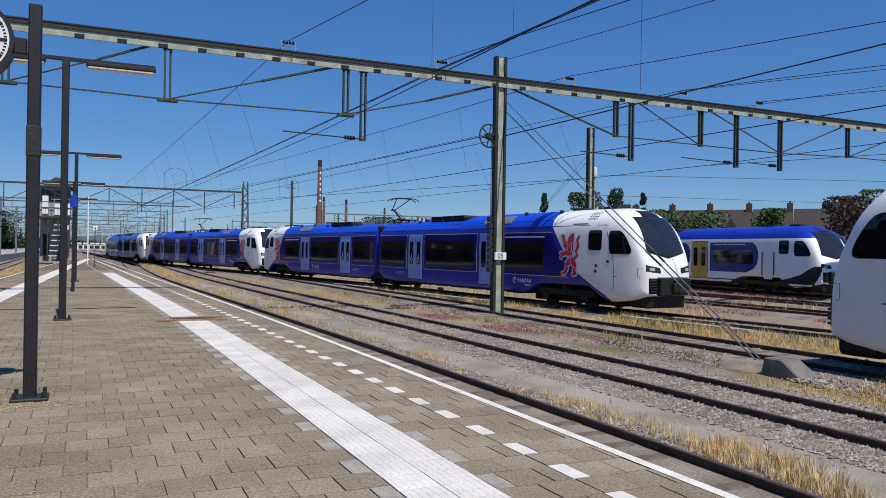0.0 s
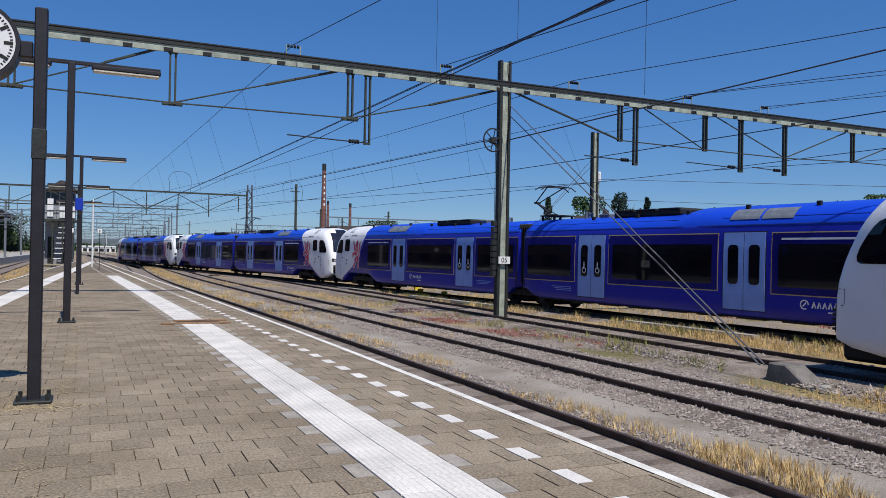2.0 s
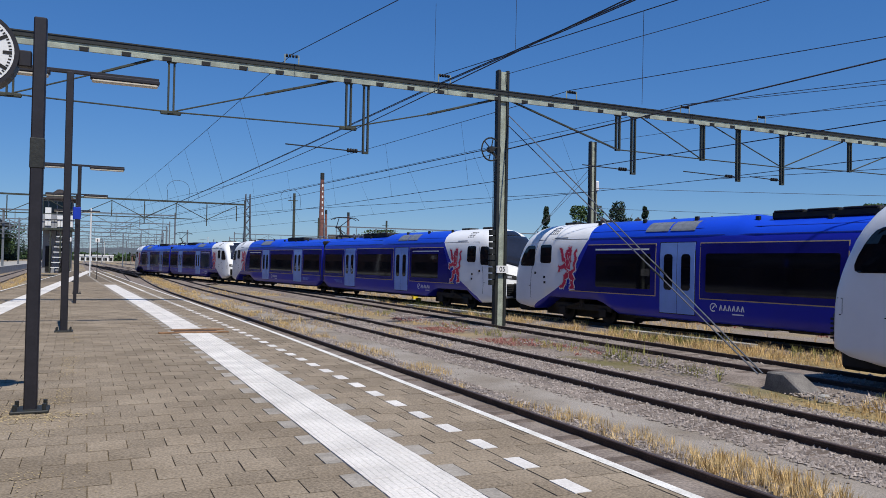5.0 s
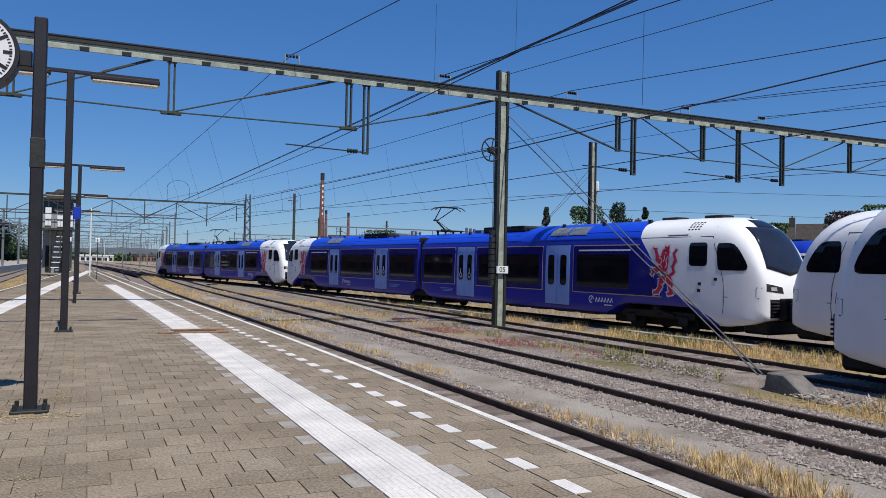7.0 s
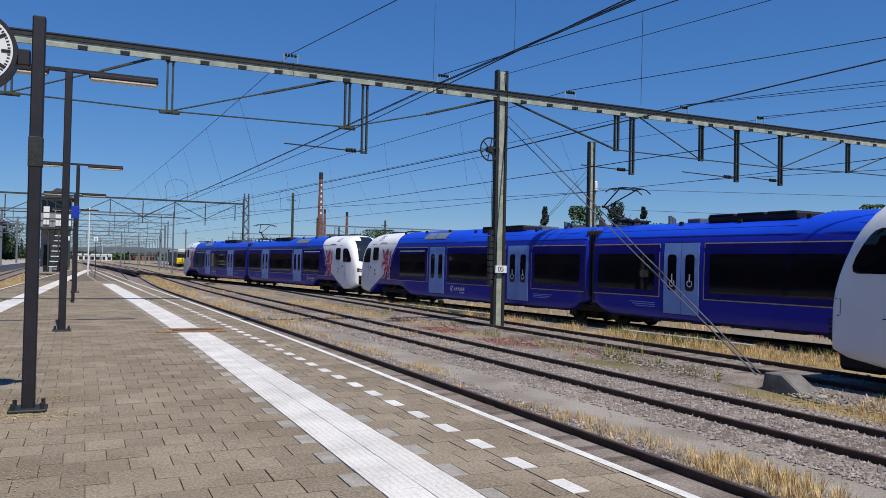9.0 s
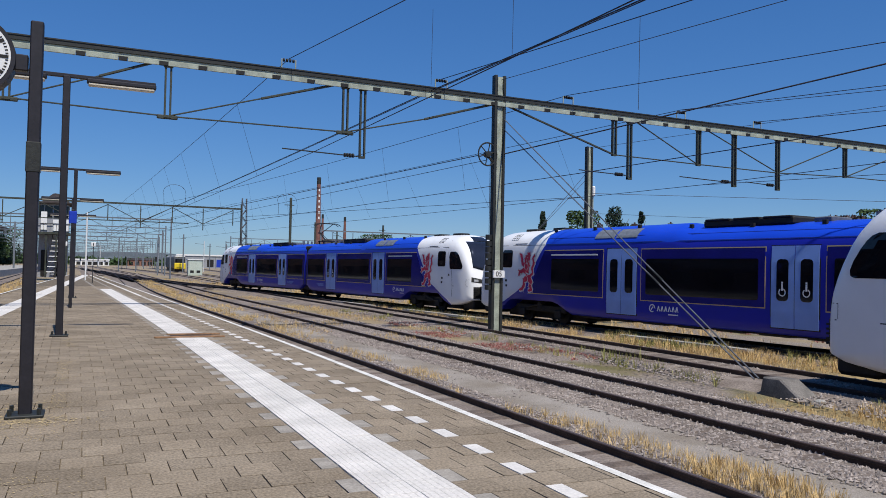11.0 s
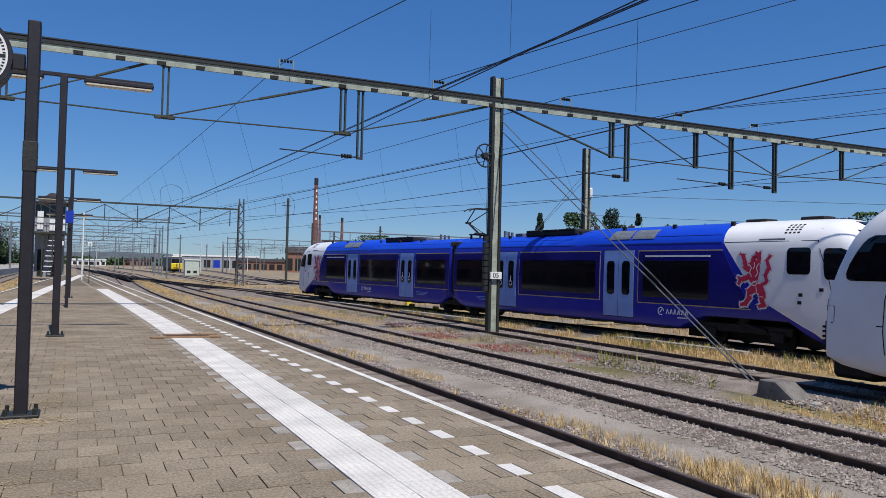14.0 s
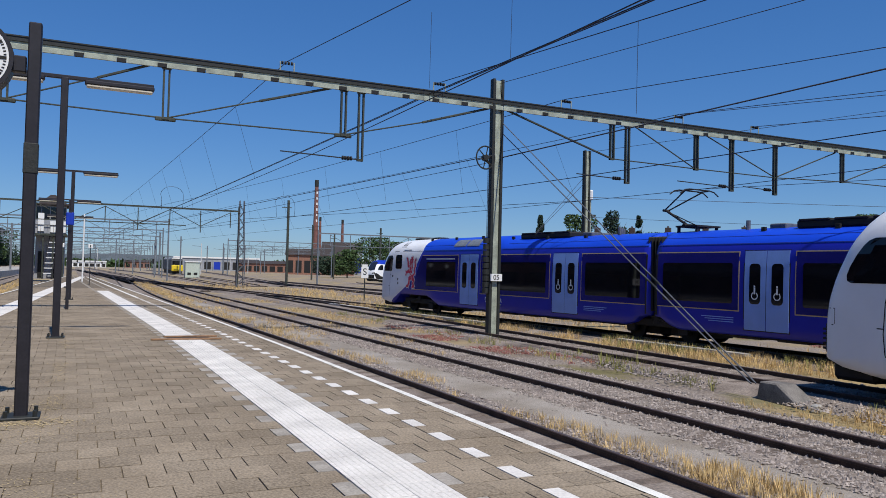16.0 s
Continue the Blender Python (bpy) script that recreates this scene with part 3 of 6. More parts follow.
def pantograph_mesh():
    bm = bmesh.new()
    box(bm, -0.6, 0.6, -1.35, -0.35, 4.10, 4.16)
    for s in (-0.5, 0.5):
        for y in (-1.25, -0.42):
            rod(bm, (s, y, 3.85), (s, y, 4.12), 0.06, 8)
    rod(bm, (0, -0.45, 4.16), (0, 0.68, 4.80), 0.05, 8)
    rod(bm, (0.12, -0.75, 4.16), (0.12, 0.55, 4.70), 0.02, 6)
    rod(bm, (-0.3, -0.45, 4.17), (0.3, -0.45, 4.17), 0.08, 8)
    for s in (-1, 1):
        rod(bm, (s * 0.1, 0.68, 4.80), (s * 0.45, -0.62, 5.42), 0.028, 6)
    rod(bm, (-0.16, 0.68, 4.80), (0.16, 0.68, 4.80), 0.05, 8)
    for y in (-0.90, -0.42):
        tube_path(bm, [(-0.98, y, 5.28), (-0.75, y, 5.42), (-0.5, y, 5.46), (0.5, y, 5.46), (0.75, y, 5.42), (0.98, y, 5.28)], 0.025, 6)
    for s in (-0.45, 0.45):
        rod(bm, (s, -0.90, 5.44), (s, -0.42, 5.44), 0.025, 6)
    return bm


def build_unit(ic=False):
    unit = thing("train_unit", "dark blue electric train unit with white noses, pale blue doors" if not ic else
                 "parked white and blue electric train with yellow doors", "train", "trains")
    a = build_car(unit, 22.98, ic)
    b = copy_thing(a, pose(0, 0, 0, 0, 0, 180))
    b.parent = unit
    part("bellows", bellows_mesh(), M_BLACK, unit)
    part("centre_bogie", bogie_mesh(0), M_BLACK, unit)
    pg = part("pantograph", pantograph_mesh(), M_BLACK, a)
    ws = wheelset_mesh()
    # wheels are black rather than rusty: the shade under the body is in their colour
    first = part("wheelset", ws, M_BLACK, a)
    first.matrix_basis = pose(0, -18.65, 0.42)
    for car, y in ((a, -16.15), (b, -18.65), (b, -16.15), (a, -1.25), (b, -1.25)):
        w = new("wheelset", first.data)
        w.parent, w.matrix_basis = car, pose(0, y, 0.42)
    return unit


UNIT_LEN, SPEED, FRONT = 44.93, 7.172, 21.65
units = [build_unit()]
units += [copy_thing(units[0], Matrix()) for k in range(2)]
parked = copy_thing(units[0], pose(15.35, 11.35 - 22.15, RAIL_Z, 0, 0, 180))
parked["label"] = "white-nosed blue train unit standing on the nearer siding"
ic_unit = build_unit(True)
ic_unit.matrix_basis = pose(40.2, 29.0 + 23.2, RAIL_Z, 0, 0, -4)
ic_far = copy_thing(ic_unit, pose(46.0, 33.0 + 23.2, RAIL_Z, 0, 0, -4))
ic_tail = copy_thing(ic_unit, pose(46.0 + 21.8, 131.0 + 7.9, RAIL_Z, 0, 0, -70))


# ---- ground and tracks ----
def ground_material():
    m = bpy.data.materials.new("yard_ground")
    m.use_nodes = True
    n, l = m.node_tree.nodes, m.node_tree.links
    b = n["Principled BSDF"]
    b.inputs["Roughness"].default_value = 0.95
    co = n.new("ShaderNodeTexCoord")

    def noisy(scale, detail=6.0, lo=0.4, hi=0.6):
        t = n.new("ShaderNodeTexNoise")
        t.inputs["Scale"].default_value, t.inputs["Detail"].default_value = scale, detail
        l.new(co.outputs["Object"], t.inputs["Vector"])
        r = n.new("ShaderNodeMapRange")
        r.inputs["From Min"].default_value, r.inputs["From Max"].default_value = lo, hi
        l.new(t.outputs["Fac"], r.inputs["Value"])
        return r.outputs["Result"]

    def mixed(f, a, c):
        k = n.new("ShaderNodeMix")
        k.data_type = "RGBA"
        l.new(f, k.inputs["Factor"])
        for s, v in (("A", a), ("B", c)):
            if isinstance(v, tuple):
                k.inputs[s].default_value = (*v, 1)
            else:
                l.new(v, k.inputs[s])
        return k.outputs["Result"]

    stone = mixed(noisy(14, 4), (0.17, 0.135, 0.11), (0.33, 0.28, 0.24))
    dirt = mixed(noisy(0.35), stone, (0.24, 0.19, 0.13))
    straw = mixed(noisy(0.18, 8, 0.48, 0.62), dirt, (0.36, 0.27, 0.13))
    weed = mixed(noisy(0.27, 8, 0.60, 0.70), straw, (0.17, 0.15, 0.06))
    l.new(weed, b.inputs["Base Color"])
    bump = n.new("ShaderNodeBump")
    bump.inputs["Strength"].default_value, bump.inputs["Distance"].default_value = 0.7, 0.05
    l.new(noisy(22, 5, 0.2, 0.8), bump.inputs["Height"])
    l.new(bump.outputs["Normal"], b.inputs["Normal"])
    return m


M_GROUND = ground_material()
M_GRAVEL = material("fine_grey_gravel", (0.215, 0.18, 0.14), 0.95, var=0.3, scale=0.8, bump=0.5, bscale=50, color2=(0.33, 0.295, 0.255))
M_BED = material("ballast_bed", (0.14, 0.11, 0.09), 0.95, var=0.32, scale=1.0, bump=1.0, bscale=24, color2=(0.27, 0.225, 0.19))
M_REDWEED = material("reddish_weed", (0.34, 0.14, 0.12), 0.9, var=0.2, island=0.3)

bm = bmesh.new()
bmesh.ops.create_grid(bm, x_segments=40, y_segments=40, size=2000, matrix=Matrix.Translation((0, 1200, GROUND_Z)))
tagged(part("ground", bm, M_GROUND), "stony railway yard ground with dry grass patches", "ground", kind="structure")


def strip(bm, centre, a, b, z, y0, y1, step=2.0, low=None):
    """A long flat band that follows a line; with low it gets sloping shoulders down to that height."""
    offs = [(a, z), (b, z)] if low is None else [(a - 0.5, low), (a, z), (b, z), (b + 0.5, low)]
    rows = []
    y = y0
    while y <= y1 + 0.01:
        rows.append([bm.verts.new((centre(y) + o, y, h)) for o, h in offs])
        y += step
    for r, q in zip(rows, rows[1:]):
        for i in range(len(offs) - 1):
            bm.faces.new((r[i], r[i + 1], q[i + 1], q[i]))


RAIL_SECTION = [(-0.07, 0.0), (-0.07, 0.015), (-0.012, 0.035), (-0.012, 0.115), (-0.036, 0.125), (-0.036, 0.155), (-0.026, 0.165),
                (0.026, 0.165), (0.036, 0.155), (0.036, 0.125), (0.012, 0.115), (0.012, 0.035), (0.07, 0.015), (0.07, 0.0)]


def rail_mesh(centre, off, y0, y1, step=2.0):
    bm = bmesh.new()
    rings, y = [], y0
    while y <= y1 + 0.01:
        rings.append([bm.verts.new((centre(y) + off + x, y, RAIL_Z - 0.165 + z)) for x, z in RAIL_SECTION])
        y += step
    k = len(RAIL_SECTION)
    for r, q in zip(rings, rings[1:]):
        for i in range(k):
            f = bm.faces.new((r[i], r[(i + 1) % k], q[(i + 1) % k], q[i]))
            f.material_index = 1 if i in (6,) else 0
    bm.faces.new(rings[0])
    bm.faces.new(rings[-1][::-1])
    return bm


def sleeper_mesh():
    bm = bmesh.new()
    box(bm, -1.25, 1.25, -0.12, 0.12, -0.1, 0.0, bevel=0.015)
    me = bpy.data.meshes.new("sleeper")
    bm.to_mesh(me)
    bm.free()
    me.materials.append(M_SLEEPER)
    return me


SLEEPER = sleeper_mesh()


def build_track(name, centre, y0, y1, label, sleepers=(6, 40), top_z=-0.872, bed=True):
    t = thing(name, label, "railway track", kind="structure")
    for o in (-0.7525, 0.7525):
        part("rail", rail_mesh(centre, o, y0, y1), [M_RAIL, M_RAILTOP], t, "rust-brown steel rail")
    if bed:
        bm = bmesh.new()
        strip(bm, centre, -1.5, 1.5, top_z, y0, y1, low=GROUND_Z - 0.05)
        part("ballast_bed", bm, M_BED, t)
    y = sleepers[0]
    while y < sleepers[1]:
        s = new("sleeper", SLEEPER)
        s.parent = t
        s.matrix_basis = pose(centre(y), y, -0.924 + random.uniform(-0.012, 0.008) + 0.055, 0, 0, random.uniform(-1.5, 1.5))
        y += 0.62
    return t


build_track("track_1", TRACK_1, -20, 150, "rusty track beside the platform edge")
build_track("track_2", TRACK_2, -20, 170, "rusty track in pale broken ballast")
build_track("track_3", TRACK_3, -20, 66, "weedy siding track with dark sleepers")
build_track("track_4", side_line, -36, 215, "running line with weeds along it", (10, 70))
FAR_LINES = [lambda y: 28.0 - 0.02 * y, lambda y: 33.5 - 0.03 * y, lambda y: 40.2 + 0.05 * (y - 40), lambda y: 46.0 + 0.05 * (y - 40)]
for k, c in enumerate(FAR_LINES):
    build_track("track_%d" % (k + 5), c, 0, 130, "yard track far across the sidings", (20, 20.5))
TRACK_L = lambda y: -6.7 - 0.02 * max(0.0, y - 20)
build_track("track_9", TRACK_L, 0, 220, "track on the far side of the platform", (0, 1))
build_track("track_10", lambda y: 1.2 - 0.012 * (y - 150), 150, 420, "distant track in the station throat", (150, 151))
build_track("track_11", lambda y: 8.5 - 0.03 * (y - 170), 170, 420, "distant track in the station throat", (170, 171))
# crossover from the running line towards the throat
build_track("track_12", lambda y: 12.0 - 0.11 * (y - 78) + 0.00032 * (y - 78) ** 2, 78, 240, "curved crossover track in the yard throat", (78, 79))

bm = bmesh.new()
strip(bm, lambda y: (TRACK_1(y) + TRACK_2(y)) / 2, -0.75, 0.7, -0.885, -5, 60, low=GROUND_Z + 0.02)
tagged(part("gravel_path", bm, M_GRAVEL), "pale grey gravel path between two tracks", "path", kind="structure")


def scatter(name, label, category, mat, shapes, spots, seed):
    """One mesh of many small shapes; spots: (x, y, z, size, turn)."""
    rng = np.random.default_rng(seed)
    verts, faces, k = [], [], 0
    for x, y, z, s, a in spots:
        v, f = shapes[rng.integers(len(shapes))]
        c, d = math.cos(a), math.sin(a)
        verts.append(np.stack([x + s * (v[:, 0] * c - v[:, 1] * d), y + s * (v[:, 0] * d + v[:, 1] * c), z + s * v[:, 2]], 1))
        faces += [tuple(i + k for i in q) for q in f]
        k += len(v)
    me = bpy.data.meshes.new(name)
    me.from_pydata(np.concatenate(verts).tolist(), [], faces)
    me.materials.append(mat)
    return tagged(new(name, me), label, category, kind="stuff")


def stone_shapes(n=8):
    rng = np.random.default_rng(3)
    out = []
    for _ in range(n):
        v = np.array([(1, 0, 0), (-1, 0, 0), (0, 1, 0), (0, -1, 0), (0, 0, 0.95), (0, 0, -0.5)], float) * rng.uniform(0.55, 1.15, (6, 1)) + rng.normal(0, 0.16, (6, 3))
        out.append((v, [(0, 2, 4), (2, 1, 4), (1, 3, 4), (3, 0, 4), (2, 0, 5), (1, 2, 5), (3, 1, 5), (0, 3, 5)]))
    return out


def blade_shapes(n=10, blades=9, height=1.0, spread=0.55, width=0.014):
    rng = np.random.default_rng(7)
    out = []
    for _ in range(n):
        v, f = [], []
        for b in range(blades):
            a, r = rng.uniform(0, math.tau), rng.uniform(0, 0.25)
            bx, by = r * math.cos(a), r * math.sin(a)
            h, lean = height * rng.uniform(0.5, 1.1), spread * rng.uniform(0.2, 1)
            tx, ty = bx + lean * math.cos(a), by + lean * math.sin(a)
            px_, py_ = -math.sin(a) * width, math.cos(a) * width
            k = len(v)
            v += [(bx - px_, by - py_, 0), (bx + px_, by + py_, 0), ((bx + tx) / 2 + px_, (by + ty) / 2 + py_, h * 0.62), ((bx + tx) / 2 - px_, (by + ty) / 2 - py_, h * 0.62), (tx, ty, h)]
            f += [(k, k + 1, k + 2, k + 3), (k + 3, k + 2, k + 4)]
        out.append((np.array(v), f))
    return out


STONES = stone_shapes()
TUFTS = blade_shapes()
SHORT = blade_shapes(8, 7, 0.6, 0.6, 0.035)
rng = np.random.default_rng(11)


def spots_along(n, centre, a, b, y0, y1, z, s0, s1, near=1.6):
    """Random spots on a band; thicker close by."""
    ys = y0 + (y1 - y0) * rng.random(n) ** near
    return [(centre(y) + rng.uniform(a, b), y, z + rng.uniform(-0.01, 0.01), rng.uniform(s0, s1), rng.uniform(0, 6.28)) for y in ys]


def patchy(spots, scale, level, seed):
    return [s for s in spots if noise.noise(Vector((s[0] * scale, s[1] * scale, seed))) > level]


ballast = spots_along(24000, TRACK_2, -1.7, 1.7, 4, 34, -0.875, 0.022, 0.045)
ballast += spots_along(3500, TRACK_1, 0.85, 1.5, 3, 30, -0.872, 0.025, 0.05)
ballast += patchy(spots_along(9000, TRACK_3, -2.6, 1.6, 7, 40, -0.88, 0.025, 0.055), 0.35, -0.1, 3)
ballast += patchy(spots_along(5000, side_line, -1.6, 1.5, 14, 60, -0.88, 0.03, 0.06), 0.3, 0.0, 5)
ballast += patchy(spots_along(2500, lambda y: (TRACK_1(y) + TRACK_2(y)) / 2, -0.8, 0.8, 3, 30, -0.885, 0.012, 0.032), 0.8, 0.1, 12)
scatter("ballast", "grey broken ballast stones", "ballast", M_BALLAST, STONES, ballast, 1)

straw = patchy(spots_along(2600, TRACK_1, 0.95, 1.75, 3, 60, -0.90, 0.06, 0.22, 1.3), 0.6, -0.05, 1)
straw += patchy(spots_along(700, TRACK_1, 0.95, 1.9, 3, 7.5, -0.90, 0.10, 0.26, 1.0), 0.9, -0.1, 5)
straw += patchy(spots_along(3600, TRACK_2, 1.6, 4.2, 4, 60, -0.97, 0.06, 0.20, 1.2), 0.3, 0.12, 2)
straw += patchy(spots_along(900, TRACK_2, 1.8, 3.6, 4, 9.5, -0.97, 0.10, 0.30, 1.0), 0.6, -0.05, 7)
straw += patchy(spots_along(4200, TRACK_3, 1.2, 4.0, 8, 50, -0.97, 0.10, 0.36, 1.2), 0.35, -0.1, 4)
straw += patchy(spots_along(1500, TRACK_2, -0.6, 0.6, 20, 70, -0.88, 0.08, 0.18, 1.0), 0.3, 0.15, 9)
straw += patchy(spots_along(5000, side_line, 1.6, 13.0, 14, 120, -1.0, 0.12, 0.42, 1.2), 0.12, -0.05, 6)
straw += patchy(spots_along(3500, TRACK_1, 1.0, 3.0, 26, 110, -0.97, 0.10, 0.32, 1.0), 0.2, -0.1, 8)
straw += patchy(spots_along(1500, TRACK_L, 0.9, 2.2, 15, 120, -0.97, 0.15, 0.4, 1.0), 0.2, -0.3, 8)
scatter("dry_grass", "straw-coloured dry grass tufts along the rails", "grass", M_STRAW, TUFTS, straw, 2)
green = patchy(spots_along(1800, TRACK_3, 1.4, 3.8, 10, 50, -0.97, 0.15, 0.42, 1.1), 0.33, 0.05, 14)
green += patchy(spots_along(600, TRACK_3, -2.4, -1.0, 9, 40, -0.97, 0.12, 0.35, 1.1), 0.5, 0.2, 15)
green += [(TRACK_3(17.2) - 1.7 + rng.normal(0, 0.25), 17.2 + rng.normal(0, 0.3), -0.97, rng.uniform(0.22, 0.5), rng.uniform(0, 6)) for _ in range(16)]
scatter("green_weeds", "yellow-green weeds between the sidings", "weeds", M_GREEN, TUFTS, green, 3)
red = patchy(spots_along(9000, lambda y: 12.3 + bend(y) * 0.6, -2.2, 1.9, 14, 32, -0.93, 0.05, 0.15, 1.0), 0.4, 0.05, 21)
red += patchy(spots_along(9000, lambda y: 30, -5.0, 8.0, 16, 55, -1.0, 0.1, 0.34, 1.0), 0.2, -0.15, 22)
scatter("red_weeds", "reddish low weeds in the ballast", "weeds", M_REDWEED, SHORT, red, 4)

# ---- platform ----
EDGE, STRIP_L, STRIP_R = 3.80, 1.835, 2.445
left_edge = lambda y: -4.85 + 0.033 * y
right_edge = lambda y: EDGE + bend(y)
platform = thing("platform", "station platform of worn brown-grey concrete pavers", "platform", kind="structure")
bm = bmesh.new()
rows, y = [], -6.0
while y <= 96:
    a, b = left_edge(y), right_edge(y)
    rows.append([bm.verts.new(p) for p in ((a + 0.12, y, -1.1), (a + 0.12, y, -0.2), (a, y, -0.19), (a, y, -0.012), (b, y, -0.012), (b, y, -0.19), (b - 0.12, y, -0.2), (b - 0.12, y, -1.1))])
    y += 3
for r, q in zip(rows, rows[1:]):
    for i in range(7):
        f = bm.faces.new((r[i], r[i + 1], q[i + 1], q[i]))
        f.material_index = 1 if i == 3 else 0
bm.faces.new(rows[-1])
bm.faces.new(rows[0][::-1])
part("platform_body", bm, [M_CONCRETE, M_JOINT], platform, "concrete platform wall and bedding")


def paver_bm(x0, x1, y0, y1, h=0.004, tilt=0.0):
    return [(x0, y0, -0.03), (x1, y0, -0.03), (x1, y1, -0.03), (x0, y1, -0.03), (x0 + 0.002, y0 + 0.002, h), (x1 - 0.002, y0 + 0.002, h + tilt), (x1 - 0.002, y1 - 0.002, h + tilt), (x0 + 0.002, y1 - 0.002, h)]


PAVER_FACES = [(4, 5, 6, 7), (0, 1, 5, 4), (1, 2, 6, 5), (2, 3, 7, 6), (3, 0, 4, 7)]
PITCH, WIDE = 0.335, 0.30
pieces = {"paver": [], "grey_paver": [], "white_dash": [], "guide_tile": []}


def lay(kind, x0, x1, y0, y1, h=0.004):
    pieces[kind].append((x0, x1, y0, y1, h))


r0 = int(-4 / PITCH)
for r in range(r0, int(95 / PITCH)):
    y0 = r * PITCH + 0.02
    y1, odd = y0 + PITCH - 0.005, r % 2
    sh = bend(y0 + 0.15)
    far = y0 > 52
    # field between the left edge and the guide strip
    x = STRIP_L - 0.006
    if odd:
        lay("grey_paver", x - 0.143 + sh, x + sh, y0, y1)
        x -= 0.15
    if not far:
        while x - WIDE + sh > left_edge(y0) + 0.15:
            lay("paver", x - WIDE + 0.0045 + sh, x + sh, y0, y1, 0.003 + random.uniform(-0.0025, 0.0035))
            x -= WIDE
    # field between the guide strip and the edge
    x = STRIP_R + 0.006
    if odd:
        lay("grey_paver", x + sh, x + 0.143 + sh, y0, y1)
        x += 0.15
    dash = 3.04
    while x < 3.66:
        w = WIDE
        if odd and x <= dash < x + w - 0.01:
            if dash - x > 0.05:
                lay("paver", x + sh, dash - 0.006 + sh, y0, y1)
            lay("white_dash", dash + sh, dash + 0.143 + sh, y0, y1, 0.006)
            x = dash + 0.15
            continue
        x1 = min(x + w - 0.006, 3.70)
        if not far:
            lay("paver", x + sh, x1 + sh, y0, y1, 0.003 + random.uniform(-0.002, 0.003))
        x += w

for r in range(int(47.2 / PITCH), int(52 / PITCH)):
    y0 = r * PITCH + 0.02
    for k in (0, 1):
        lay("paver", STRIP_L + k * 0.305 + bend(y0 + 0.15), STRIP_L + k * 0.305 + 0.30 + bend(y0 + 0.15), y0, y0 + PITCH - 0.005)
for r in range(int(-4 / 0.305), int(95 / 0.305)):
    y0 = r * 0.305
    sh = bend(y0 + 0.15)
    if 16.6 < y0 < 17.4:
        continue
    for k in ((0, 1) if y0 < 47 else ()):
        lay("guide_tile", STRIP_L + k * 0.305 + sh, STRIP_L + k * 0.305 + 0.302 + sh, y0, y0 + 0.302, 0.008)
    if y0 > 18:
        lm = left_edge(y0) + 1.38
        for k in (0, 1):
            lay("guide_tile", lm + k * 0.305, lm + k * 0.305 + 0.302, y0, y0 + 0.302, 0.008)

LOOK = {"paver": (M_PAVER, "worn concrete paver", 1.2), "grey_paver": (M_PAVERGREY, "pale grey half paver", 2.5), "white_dash": (M_WHITETILE, "white half paver", 3.5), "guide_tile": (M_WHITETILE, "white tactile guide tile", 2.0)}

M_SAND = material("yellow_sand", (0.40, 0.31, 0.17), 0.95, var=0.15, island=0.2)
GRAINS = [(v * np.array([1, 1, 0.25]), f) for v, f in STONES]
sand = patchy([(rng.normal(-0.75, 0.35), rng.uniform(4.5, 9.5), 0.008, rng.uniform(0.003, 0.010), rng.uniform(0, 6)) for _ in range(6000)], 1.3, 0.02, 31)
sand += patchy([(rng.normal(-0.25, 0.07), rng.uniform(9.0, 17), 0.008, rng.uniform(0.004, 0.012), rng.uniform(0, 6)) for _ in range(1700)], 0.9, -0.1, 33)
sand += [(rng.normal(-0.5, 0.28), rng.normal(8.35, 0.12), 0.008, rng.uniform(0.005, 0.018), rng.uniform(0, 6)) for _ in range(500)]
scatter("sand", "yellow sand strewn over the pavers", "sand", M_SAND, GRAINS, sand, 8)

# ---- lamp posts and clock ----
M_DIAL = material("white_dial", (0.80, 0.80, 0.78), 0.4, var=0.02)
M_TUBE = material("lamp_diffuser", (0.62, 0.56, 0.44), 0.4, var=0.06)
M_SIGNBLUE = material("sign_blue", (0.01, 0.04, 0.40), 0.4, var=0.05)


def pole_foot(parent, w):
    bm = bmesh.new()
    box(bm, -w, w, -w, w, 0.0, 0.03, bevel=0.008)
    part("base_plate", bm, M_DKSTEEL, parent)
    for x in (-1, 1):
        for y in (-1, 1):
            bm = bmesh.new()
            rod(bm, (x * w * 0.75, y * w * 0.75, 0.02), (x * w * 0.75, y * w * 0.75, 0.09), 0.022, 6)
            part("bolt", bm, M_DKSTEEL, parent)


clock_post = thing("clock_post", "dark painted square post carrying a round station clock", "station clock", at=pose(-0.51, 8.66, 0.005))
bm = bmesh.new()
box(bm, -0.06, 0.06, -0.06, 0.06, 0.0, 3.93, bevel=0.012)
part("post", bm, M_POLE, clock_post)
bm = bmesh.new()
box(bm, -0.066, 0.066, -0.066, 0.066, 2.42, 2.72, bevel=0.006)
part("sleeve", bm, M_DKSTEEL, clock_post)
pole_foot(clock_post, 0.17)
bm = bmesh.new()
box(bm, -0.55, -0.07, -0.05, 0.05, 3.42, 3.58, bevel=0.01)
part("bracket", bm, M_POLE, clock_post)
bm = bmesh.new()
rod(bm, (-0.56, -0.12, 3.52), (-0.56, 0.12, 3.52), 0.385, 40)
housing = part("clock_housing", bm, M_POLE, clock_post)
bm = bmesh.new()
rod(bm, (-0.56, -0.125, 3.52), (-0.56, -0.10, 3.52), 0.345, 40)
dial = part("dial", bm, M_DIAL, clock_post, "white clock dial with black marks")
